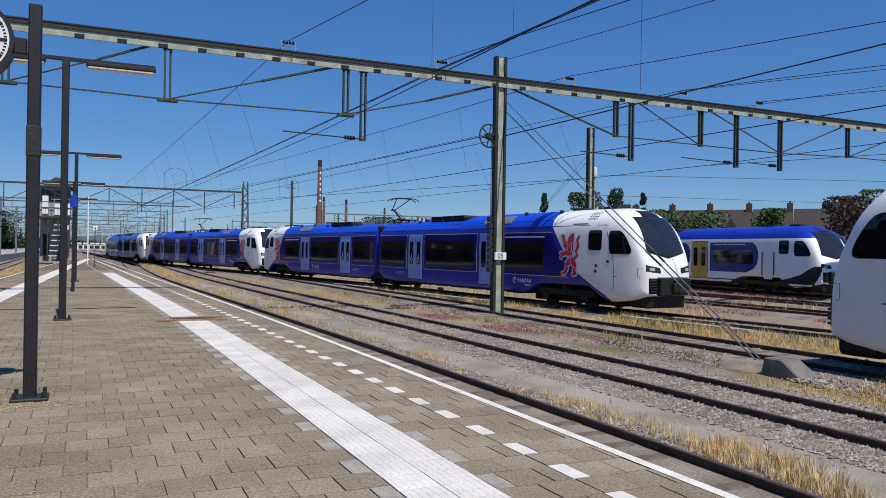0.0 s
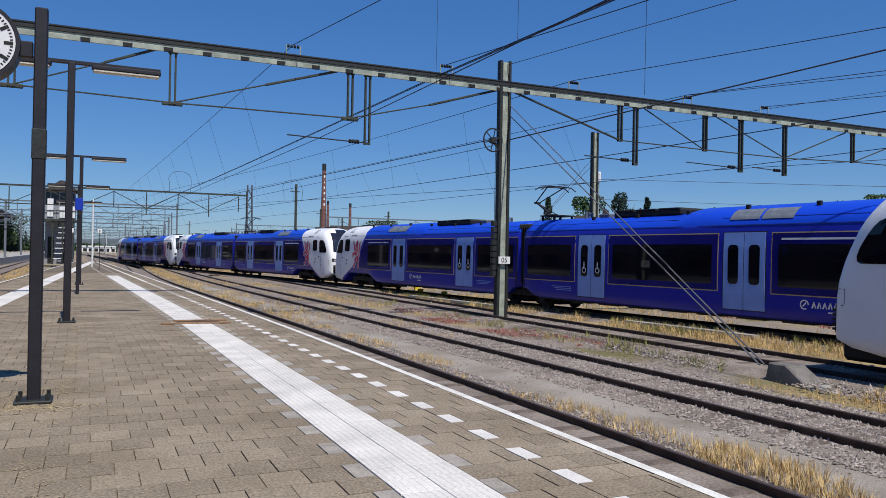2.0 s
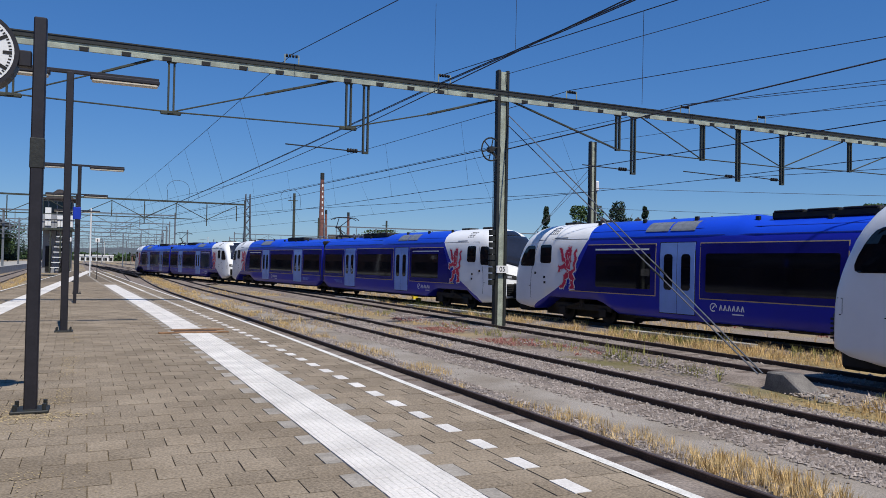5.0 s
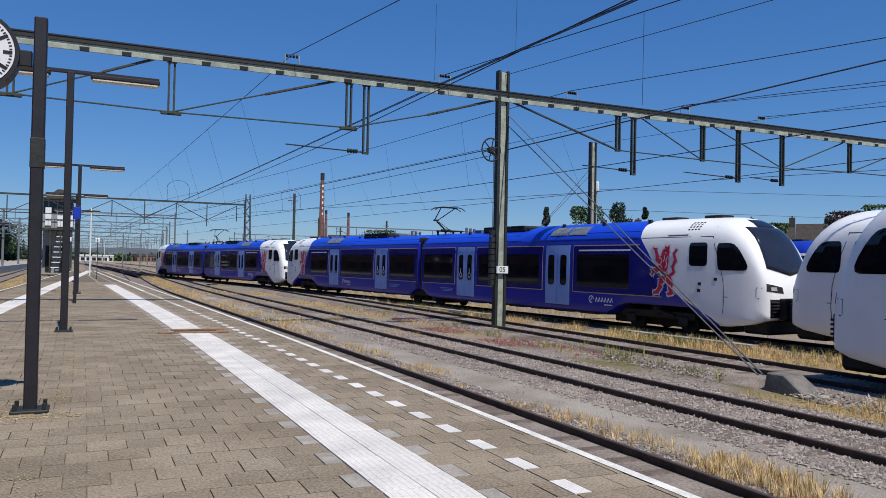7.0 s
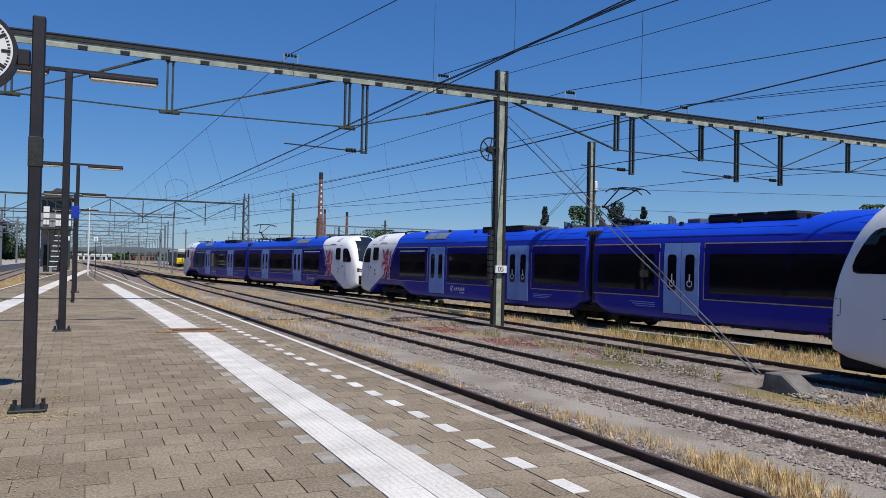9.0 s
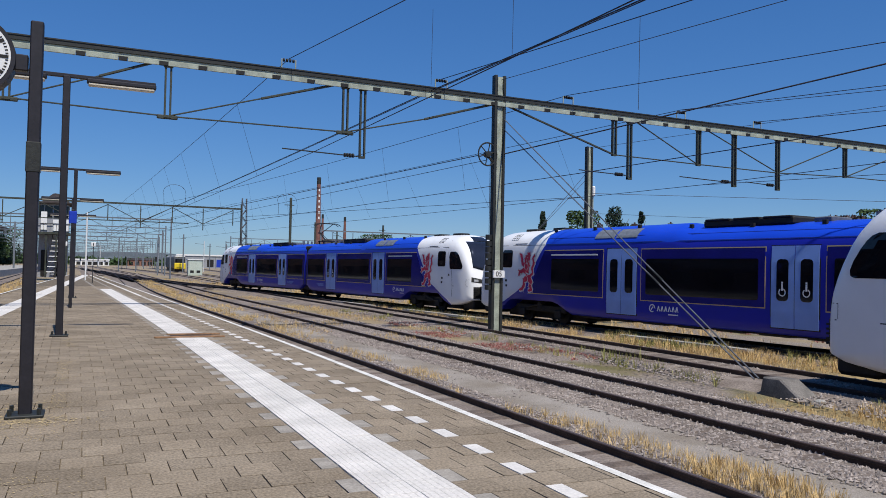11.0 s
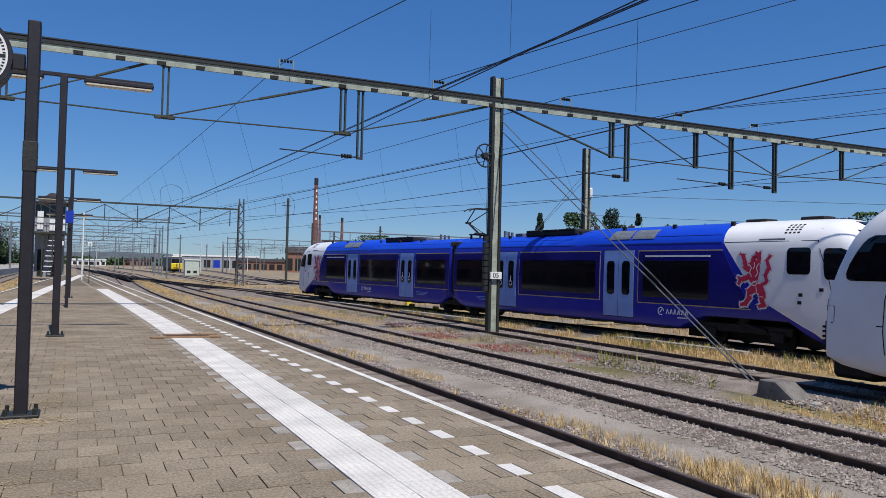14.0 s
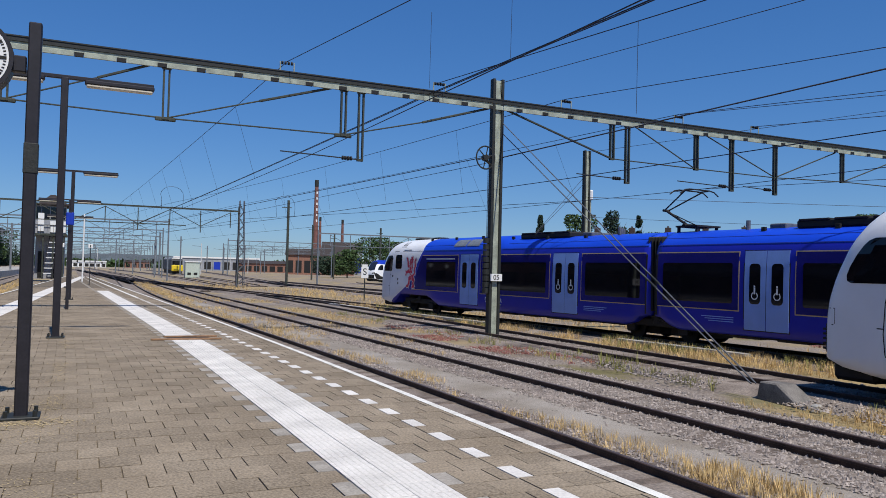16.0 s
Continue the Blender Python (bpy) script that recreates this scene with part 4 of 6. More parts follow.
for k in range(60):
    a, big = k * math.tau / 60, k % 5 == 0
    bm = bmesh.new()
    r1, r0_, w = 0.325, (0.245 if big else 0.30), (0.016 if big else 0.006)
    m = Matrix.Translation((-0.56, 0, 3.52)) @ Matrix.Rotation(a, 4, "Y")
    box(bm, -w, w, -0.129, -0.124, r0_, r1, m)
    part("minute_mark", bm, M_BLACK, dial)
for a, r1, w in ((radians(86), 0.20, 0.016), (radians(270), 0.29, 0.011)):
    bm = bmesh.new()
    box(bm, -w, w, -0.133, -0.129, -0.05, r1, Matrix.Translation((-0.56, 0, 3.52)) @ Matrix.Rotation(a, 4, "Y"))
    part("pointer", bm, M_BLACK, dial)


def lamp_post():
    lp = thing("lamp_post", "dark T-shaped platform lamp post with two tube lamps", "lamp post", "platform lamps")
    bm = bmesh.new()
    box(bm, -0.07, 0.07, -0.07, 0.07, 0, 5.36, bevel=0.012)
    part("post", bm, M_POLE, lp)
    pole_foot(lp, 0.17)
    bm = bmesh.new()
    box(bm, -1.72, 1.72, -0.04, 0.04, 5.33, 5.41, bevel=0.01)
    part("cross_arm", bm, M_POLE, lp)
    for s in (-1, 1):
        bm = bmesh.new()
        box(bm, s * 1.05 - 0.68, s * 1.05 + 0.68, -0.10, 0.10, 5.26, 5.35, bevel=0.02)
        lamp = part("lamp_housing", bm, M_POLE, lp)
        bm = bmesh.new()
        box(bm, s * 1.05 - 0.65, s * 1.05 + 0.65, -0.085, 0.085, 5.205, 5.27, bevel=0.02)
        part("diffuser", bm, M_TUBE, lamp, "yellowed lamp diffuser")
    return lp


lamp = lamp_post()
lamp.matrix_basis = pose(-0.47, 17.6, 0.005)
for x, y in ((-0.5, 35.5), (-0.85, 52.0), (-1.1, 70.0)):
    copy_thing(lamp, pose(x, y, 0.005))

info = thing("info_post", "slim post with a blue platform sign", "sign", at=pose(-0.45, 28.2, 0.005))
bm = bmesh.new()
box(bm, -0.05, 0.05, -0.05, 0.05, 0, 3.25, bevel=0.01)
part("post", bm, M_POLE, info)
bm = bmesh.new()
box(bm, -0.12, 0.12, -0.06, 0.06, 2.78, 3.2, bevel=0.02)
part("sign_board", bm, M_SIGNBLUE, info, "blue sign board")
for x in (-1.4, 0.42):
    sg = thing("platform_number_sign", "small white square sign with a dark stroke hung over the platform", "sign", at=pose(x, 60, 2.75))
    bm = bmesh.new()
    box(bm, -0.15, 0.15, -0.04, 0.04, -0.15, 0.15, bevel=0.02)
    part("board", bm, M_DIAL, sg)
    bm = bmesh.new()
    box(bm, -0.03, 0.03, -0.05, -0.042, -0.09, 0.09)
    part("stroke", bm, M_BLACK, sg)
    bm = bmesh.new()
    box(bm, -0.025, 0.025, 0.04, 0.09, -2.75, 0.18)
    part("post", bm, M_POLE, sg)
bm = bmesh.new()
rod(bm, (-0.05, 70, 0), (-0.05, 70, 5.6), 0.06, 10)
tagged(part("pale_post", bm, M_DIAL), "pale slim post at the platform end", "post")

# rusty cover let into the guide strip
cover = thing("cable_cover", "rust-brown steel cover let into the platform", "cover", at=pose(0, 0, 0.006))
sh = bend(17)
for nm, x0, x1, y0, y1, h, mt in (("cover_frame", 1.45, 2.85, 16.66, 16.78, 0.03, "rusty_frame"), ("cover_frame", 1.75, 2.85, 17.28, 17.4, 0.03, "rusty_frame"),
                                  ("cover_board", 1.80, 2.66, 16.95, 17.25, 0.012, "dark_board"), ("cover_board", 1.80, 2.8, 16.8, 16.93, 0.008, "dark_board")):
    bm = bmesh.new()
    box(bm, x0 + sh, x1 + sh, y0, y1, 0, h, bevel=0.004)
    if mt not in bpy.data.materials:
        material("rusty_frame", (0.26, 0.15, 0.08), 0.9, var=0.3, bump=0.3)
        material("dark_board", (0.06, 0.035, 0.02), 0.9, var=0.3)
    part(nm, bm, bpy.data.materials[mt], cover)

# ---- overhead line ----
BEAM_Y = 26.0


def hanger(parent, x, y, z0, z1, w=0.11):
    h = part("hanger", one(lambda bm: (box(bm, x - w, x - w + 0.055, y - 0.06, y + 0.06, z0, z1), box(bm, x + w - 0.055, x + w, y - 0.06, y + 0.06, z0, z1),
             box(bm, x - w, x + w, y - 0.05, y + 0.05, z0, z0 + 0.08), box(bm, x - w * 1.3, x + w * 1.3, y - 0.07, y + 0.07, z1 - 0.12, z1))), M_OLIVE, parent)
    return h


def build_mast(x, y, topz, name="catenary_mast", label="grey-green steel overhead line mast on a concrete footing", w=0.19):
    mast = thing(name, label, "mast", "overhead line masts", at=pose(x, y, 0))
    for s in (-1, 1):
        bm = bmesh.new()
        box(bm, s * w - 0.075, s * w + 0.03, -0.13, 0.13, -0.98, topz, bevel=0.01)
        part("flange", bm, M_DKSTEEL, mast, "dark steel flange")
    bm = bmesh.new()
    box(bm, -w + 0.08, w - 0.08, -0.06, 0.05, -0.98, topz - 0.05)
    part("web", bm, M_STEEL, mast)
    k = 0.2
    while k < topz - 0.6:
        bm = bmesh.new()
        box(bm, -w - 0.02, w + 0.02, 0.13, 0.15, k, k + 0.12)
        part("batten", bm, M_DKSTEEL, mast)
        k += 1.4
    bm = bmesh.new()
    box(bm, -0.5, 0.5, -0.5, 0.5, -1.1, -0.86, bevel=0.08)
    part("footing", bm, M_CONCRETE, mast, "weathered concrete footing")
    return mast


mast = build_mast(14.36, BEAM_Y, 9.05)
bm = bmesh.new()
box(bm, -0.26, 0.26, -0.19, -0.165, 1.22, 1.50, bevel=0.008)
sign = part("number_plate", bm, M_DIAL, mast, "white enamel plate with dark digits")
txt = bpy.data.curves.new("digits", "FONT")
txt.body, txt.size, txt.extrude, txt.align_x, txt.align_y = "05", 0.27, 0.003, "CENTER", "CENTER"
txt.materials.append(M_BLACK)
digits = new("digits", txt)
digits.parent, digits.matrix_basis = sign, pose(0, -0.195, 1.36, 90, 0, 0)
for k in range(9):
    bm = bmesh.new()
    rod(bm, (-0.36, 0.0, 0.75 + k * 0.24), (-0.36, 0.0, 0.95 + k * 0.24), 0.13, 12)
    part("counterweight", bm, M_DKSTEEL, mast)
bm = bmesh.new()
rod(bm, (-0.36, 0, 2.8), (-0.36, 0, 5.9), 0.012, 5)
part("weight_rope", bm, M_WIRE, mast)
# tensioning wheel
wheel = part("tensioning_wheel", one(lambda bm: [rod(bm, (-0.53 + 0.40 * math.cos(a), -0.1, 5.95 + 0.44 * math.sin(a)), (-0.53 + 0.40 * math.cos(b), -0.1, 5.95 + 0.44 * math.sin(b)), 0.03, 6)
             for a, b in [(k * math.tau / 20, (k + 1) * math.tau / 20) for k in range(20)]]), M_DKSTEEL, mast, "dark spoked tensioning wheel")
for k in range(6):
    a = k * math.tau / 6 + 0.3
    part("spoke", one(rod, (-0.53, -0.1, 5.95), (-0.53 + 0.40 * math.cos(a), -0.1, 5.95 + 0.44 * math.sin(a)), 0.022, 5), M_DKSTEEL, wheel)
part("hub", one(rod, (-0.53, -0.18, 5.95), (-0.53, 0.05, 5.95), 0.12, 10), M_DKSTEEL, wheel)
bm = bmesh.new()
bar(bm, (-0.53, 0, 5.95), (-0.1, 0, 6.1), 0.06, 0.08)
bar(bm, (-0.53, 0, 5.9), (-0.1, 0, 5.6), 0.06, 0.06)
part("wheel_bracket", bm, M_DKSTEEL, mast)

portal = thing("portal_beam", "long grey-green steel portal beam spanning the tracks", "portal beam", at=pose(0, BEAM_Y, 0))
bm = bmesh.new()
box(bm, -9, 62, -0.14, -0.06, 8.08, 8.24, bevel=0.01)
box(bm, -9, 62, 0.06, 0.14, 8.08, 8.24, bevel=0.01)
box(bm, -9, 62, -0.16, 0.16, 8.22, 8.26)
part("top_chord", bm, M_DKSTEEL, portal, "dark top chord")
bm = bmesh.new()
box(bm, -9, 62, -0.10, 0.10, 7.98, 8.08)
part("middle_chord", bm, M_STEEL, portal)
x = -8.6
while x < 61:
    bm = bmesh.new()
    box(bm, x, x + 0.92, -0.15, -0.09, 7.84, 8.0, bevel=0.006)
    part("batten_plate", bm, M_STEEL, portal)
    bm = bmesh.new()
    box(bm, x + 0.93, x + 1.19, -0.12, 0.0, 7.86, 7.98)
    part("chord_gap", bm, M_BLACK, portal)
    x += 1.2
for x, z in ((-2.3, 6.3), (2.22, 6.2), (8.15, 6.24), (8.8, 5.4), (19.85, 6.37), (20.65, 5.43), (24.45, 6.29), (26.56, 5.49), (29.3, 5.49), (33.9, 6.4), (38.6, 6.4)):
    hanger(portal, x, 0, z, 7.95)
for a, b, w in (((-2.3, 6.35), (2.22, 6.25), 0.05), ((2.22, 6.25), (8.15, 6.29), 0.05), ((8.15, 6.29), (11.2, 7.05), 0.05), ((11.2, 7.05), (14.2, 7.95), 0.09), ((2.22, 6.25), (5.2, 7.15), 0.05), ((5.2, 7.15), (7.7, 7.9), 0.09),
                ((-2.3, 6.35), (0.2, 7.3), 0.05), ((0.2, 7.3), (1.7, 7.9), 0.09), ((14.6, 7.95), (19.85, 6.42), 0.09), ((19.85, 6.42), (24.45, 6.36), 0.05), ((24.45, 6.36), (29.3, 6.32), 0.05), ((29.3, 6.32), (33.9, 6.45), 0.05),
                ((20.9, 7.95), (24.3, 6.4), 0.06), ((25.0, 7.9), (29.1, 6.4), 0.06), ((29.5, 6.4), (33.4, 7.85), 0.06), ((33.9, 6.45), (38.6, 6.45), 0.05), ((34.1, 6.5), (38.0, 7.85), 0.06)):
    part("stay_rod", one(rod, (a[0], 0, a[1]), (b[0], 0, b[1]), w / 2, 6), M_OLIVE, portal)
for x, z in ((2.22, 6.22), (8.15, 6.26), (-2.3, 6.32)):
    part("gusset", one(box, x - 0.32, x + 0.32, -0.03, 0.03, z - 0.07, z + 0.07, None, 0.03), M_OLIVE, portal)
for x0, x1, z in ((8.7, 5.94, 5.48), (20.5, 18.1, 5.62), (26.4, 23.4, 5.7), (29.2, 27.3, 5.72)):
    part("registration_arm", one(rod, (x0, 0, z - 0.02), (x1, 0, z + 0.05), 0.022, 6), M_DKSTEEL, portal)
    for k in range(4):
        part("insulator", one(rod, (x0 - 0.2 - k * 0.1, 0, z), (x0 - 0.26 - k * 0.1, 0, z), 0.075, 10), M_BLACK, portal)
MESSENGERS = (6.1, 11.86, 17.53, 23.43, 27.97)
for x in MESSENGERS:
    for s in (-0.24, 0.24):
        part("insulator_post", one(rod, (x + s, 0, 8.24), (x + s, 0, 8.6), 0.022, 6), M_STEEL, portal)
    for k in range(4):
        part("insulator", one(rod, (x - 0.2 + k * 0.11, 0, 8.56), (x - 0.14 + k * 0.11, 0, 8.56), 0.06, 8), M_BLACK, portal)

# guy wires and anchor block
block = thing("anchor_block", "sloping weathered concrete anchor block with guy wires", "anchor block")
bm = bmesh.new()
vs = [bm.verts.new((13.15 + (x - 13.2) * 0.66, 11.3 + (y - 12.0) * 0.75, z + (0.04 if z > -0.9 else 0))) for x, y, z in ((12.7, 11.1, -1.02), (13.55, 11.1, -1.02), (13.95, 13.0, -1.02), (13.1, 13.0, -1.02), (12.72, 11.15, -0.98), (13.53, 11.15, -0.98), (13.85, 12.2, -0.66), (13.0, 12.2, -0.64), (13.93, 12.9, -0.68), (13.12, 12.9, -0.66))]
for f in ((3, 2, 1, 0), (0, 1, 5, 4), (4, 5, 6, 7), (7, 6, 8, 9), (9, 8, 2, 3), (1, 2, 8, 6, 5), (0, 4, 7, 9, 3)):
    bm.faces.new([vs[i] for i in f])
bmesh.ops.bevel(bm, geom=bm.edges[:], offset=0.03, segments=1, affect="EDGES")
part("block", bm, material("grey_block", (0.16, 0.148, 0.136), 0.9, var=0.25, scale=3, bump=0.4), block)
for dz, dx in ((7.35, 0.0), (6.95, -0.14)):
    part("guy_wire", one(rod, (12.98 + dx, 11.95, -0.66), (14.55, 25.9, dz), 0.019, 5), M_GREYROOF, block, "tight guy wire")
    part("turnbuckle", one(rod, (13.38 + dx * 0.75, 15.44, 1.34 - (7.35 - dz) * 0.25), (13.46 + dx * 0.7, 16.15, 1.74 - (7.35 - dz) * 0.3), 0.03, 6), M_DKSTEEL, block)

mast2 = build_mast(27.2, 38.0, 9.0, w=0.16)
for dx in (-0.2, 0.2):
    part("guy_wire", one(rod, (0.0, 0, 7.4 + dx), (-6.0 + dx, 4, -0.9), 0.014, 5), M_GREYROOF, mast2)


def wire(name, label, pts, r):
    """One continuous wire along points."""
    bm = bmesh.new()
    rings = []
    for i, p in enumerate(pts):
        d = (Vector(pts[min(i + 1, len(pts) - 1)]) - Vector(pts[max(i - 1, 0)])).normalized()
        u = d.cross(Vector((0, 0, 1)) if abs(d.z) < 0.9 else Vector((1, 0, 0))).normalized()
        v = d.cross(u)
        rings.append([bm.verts.new(Vector(p) + (u * math.cos(k * math.tau / 5) + v * math.sin(k * math.tau / 5)) * r) for k in range(5)])
    for a, b in zip(rings, rings[1:]):
        for k in range(5):
            bm.faces.new((a[k], a[(k + 1) % 5], b[(k + 1) % 5], b[k]))
    return tagged(part(name, bm, M_WIRE), label, "overhead wire", "overhead wires")


PORTALS_Y = (-40, BEAM_Y, 93, 160, 230, 310)


def sagging(x, z, sag, y0, y1, shift):
    """Wire from portal to portal, hanging a little between them."""
    pts = []
    for a, b in zip(PORTALS_Y, PORTALS_Y[1:]):
        if b < y0 or a > y1:
            continue
        for k in range(8):
            y = a + (b - a) * k / 8
            w = k / 8
            pts.append((x + shift(y), y, z - 4 * sag * w * (1 - w)))
    return pts


# the wires bear away from the portal on the near side, each at its own angle: place at the portal, height, slope, sag, radius
TO_PLATFORM = lambda y: bend(y) - bend(26)
TO_LINE = lambda y: side_line(y) - side_line(26.0)
TO_YARD = lambda y: -0.116 * (y - 26)
HIGH = {}
for x, z, slope, far_shift, sag, r in ((6.1, 8.62, 0.176, TO_PLATFORM, 0.12, 0.013), (11.40, 8.12, 0.045, TO_PLATFORM, 0.06, 0.020), (11.54, 8.15, 0.045, TO_PLATFORM, 0.06, 0.016),
                                       (11.86, 8.62, 0.190, None, 0.1, 0.015), (17.53, 8.66, 0.375, TO_LINE, 0.12, 0.015), (23.43, 8.68, 0.45, TO_YARD, 0.12, 0.015),
                                       (23.50, 8.68, 0.56, None, 0.12, 0.013), (27.97, 8.60, 0.55, None, 0.12, 0.015)):
    sh_ = lambda y: slope * (26 - y) if y <= 26 else far_shift(y)
    HIGH[x] = sagging(x, z, sag, -40, 200 if far_shift else 20, sh_) + ([] if far_shift else [(x, 26, z)])
    wire("messenger_wire", "dark overhead messenger wire", HIGH[x], r)
LOW = {}
for x, z, slope, far_shift, r in ((7.05, 5.5, 0.0, TO_PLATFORM, 0.012), (18.0, 5.5, 0.055, TO_LINE, 0.016), (24.9, 5.5, -0.01, TO_YARD, 0.014), (25.0, 5.5, 0.42, None, 0.012)):
    sh_ = lambda y: slope * (26 - y) if y <= 26 else far_shift(y)
    LOW[x] = sagging(x, z, 0.04, -40, 200 if far_shift else 20, sh_) + ([] if far_shift else [(x, 26, z)])
    wire("contact_wire", "dark overhead contact wire", LOW[x], r)
for hi_, lo_ in ((6.1, 7.05), (17.53, 18.0), (23.43, 24.9)):
    for p, q in zip(HIGH[hi_], LOW[lo_]):
        if 26 < p[1] < 140:
            wire("dropper_wire", "thin dark vertical dropper wire", [p, q], 0.006)
for x, y, z0, z1 in ((11.7, 20.4, 8.15, 10.2), (13.65, 16.8, 6.0, 8.58), (11.2, 25.4, 8.2, 11.0)):
    wire("dropper_wire", "thin dark vertical dropper wire", [(x, y, z1), (x - 0.02, y, z0)], 0.007)
# wires that slant across the yard from the masts
wire("tail_wire", "dark tensioned wire running to the mast", [(13.9, 26, 6.0), (8.0, 76, 5.9), (4.0, 125, 5.7)], 0.018)
wire("tail_wire", "dark tensioned wire running to the mast", [(13.9, 26, 5.75), (9.8, 76, 5.7), (7.0, 125, 5.6)], 0.012)
wire("tail_wire", "dark tensioned wire running to the mast", [(14.5, 26, 6.0), (19.1, 13.5, 7.2), (24.1, 1.1, 8.4)], 0.024)
wire("feeder_wire", "thin dark feeder wire over the yard", [(14.4, 26, 8.9), (25.5, -20, 9.4)], 0.012)
wire("feeder_wire", "thin dark feeder wire over the yard", [(27.2, 38, 8.9), (40, -6, 9.4)], 0.012)
wire("feeder_wire", "thin dark feeder wire over the yard", [(27.2, 38, 6.2), (60, 30, 6.6)], 0.014)
wire("feeder_wire", "thin dark feeder wire over the yard", [(27.2, 38, 6.0), (14.0, 76, 6.2), (10.0, 125, 6.2)], 0.016)
wire("feeder_wire", "thin dark feeder wire over the yard", [(27.2, 38, 5.0), (60, 44, 6.0)], 0.012)


# ---- beyond the yard ----
M_LEAF = material("tree_leaves", (0.045, 0.085, 0.022), 0.8, var=0.25, scale=0.6, island=0.35)
M_DARKLEAF = material("dark_conifer_leaves", (0.022, 0.045, 0.024), 0.8, var=0.25, scale=0.6, island=0.35)
M_PURPLE = material("copper_leaves", (0.055, 0.03, 0.028), 0.8, var=0.25, scale=0.6, island=0.35)
M_BARK = material("bark", (0.10, 0.075, 0.05), 0.9, var=0.3, bump=0.4)
M_BRICK = material("brown_brick", (0.26, 0.13, 0.09), 0.9, var=0.2, scale=3, bump=0.3)
M_TILE = material("brown_roof_tiles", (0.042, 0.032, 0.028), 0.85, var=0.22, scale=2, bump=0.6, bscale=9)
M_SHED = material("pale_cladding", (0.30, 0.31, 0.33), 0.6, var=0.12, scale=0.4)
M_STACK = material("sooty_brick", (0.06, 0.04, 0.035), 0.9, var=0.2)
M_CHIM = material("red_chimney_brick", (0.19, 0.085, 0.07), 0.9, var=0.2, scale=0.6)
M_CAB = material("pale_green_cabinet", (0.50, 0.56, 0.48), 0.6, var=0.08)
M_SAFETY = material("safety_yellow", (0.75, 0.55, 0.02), 0.5, var=0.08)
M_GREYLOCO = material("loco_grey", (0.10, 0.105, 0.11), 0.6, var=0.2)


def tree(x, y, h, w, leaf, label, cone=0.0, n=1500, leaf_size=0.35, seed=1, base=-1.0):
    """Tapered trunk, limbs, and a crown of small leaf clumps with gaps."""
    rg = np.random.default_rng(seed)
    tr = thing("tree", label, "tree", "trees", at=pose(x, y, base))
    bm = bmesh.new()
    rod(bm, (0, 0, 0), (0, 0, h * 0.75), 0.02 * h + 0.06, 8, 0.03)
    limbs_ = []
    for k in range(9):
        a, z = rg.uniform(0, 6.28), h * rg.uniform(0.3, 0.7)
        tip = (math.cos(a) * w * 0.33, math.sin(a) * w * 0.33, z + h * 0.15)
        rod(bm, (0, 0, z), tip, 0.008 * h, 5, 0.02)
        limbs_.append(tip)
    part("trunk", bm, M_BARK, tr)
    lobes = [(rg.normal(0, 0.2) * w * (1 - cone), rg.normal(0, 0.2) * w * (1 - cone), h * rg.uniform(0.3, 0.95)) for k in range(14)]
    verts, faces = [], []
    for i in range(n):
        lx, ly, lz = lobes[rg.integers(len(lobes))]
        t = lz / h
        rad = w * (0.5 * (1 - t) + 0.06 if cone else 0.26 * math.sqrt(max(0.05, 1 - (2 * t - 1.15) ** 2)) + 0.05)
        d = rg.normal(0, 1, 3)
        d /= np.linalg.norm(d) + 1e-6
        p = np.array([lx, ly, lz]) + d * rad * rg.uniform(0.6, 1.05) * np.array([1, 1, 1.0 if not cone else 1.3])
        p[2] = min(max(p[2], h * 0.14), h)
        u = rg.normal(0, 1, 3)
        v = np.cross(u, rg.normal(0, 1, 3))
        u, v = u / np.linalg.norm(u), v / (np.linalg.norm(v) + 1e-6)
        s = leaf_size * rg.uniform(0.6, 1.3)
        k = len(verts)
        verts += [tuple(p + u * s), tuple(p + v * s * 0.6), tuple(p - u * s), tuple(p - v * s * 0.6)]
        faces.append((k, k + 1, k + 2, k + 3))
    me = bpy.data.meshes.new("crown")
    me.from_pydata(verts, [], faces)
    me.materials.append(leaf)
    c = new("crown", me)
    c.parent = tr
    return tr


def polar(px_, d):
    """Plan place in the direction of a bearing, in degrees to the right of +y."""
    return d * math.sin(radians(px_)), d * math.cos(radians(px_))


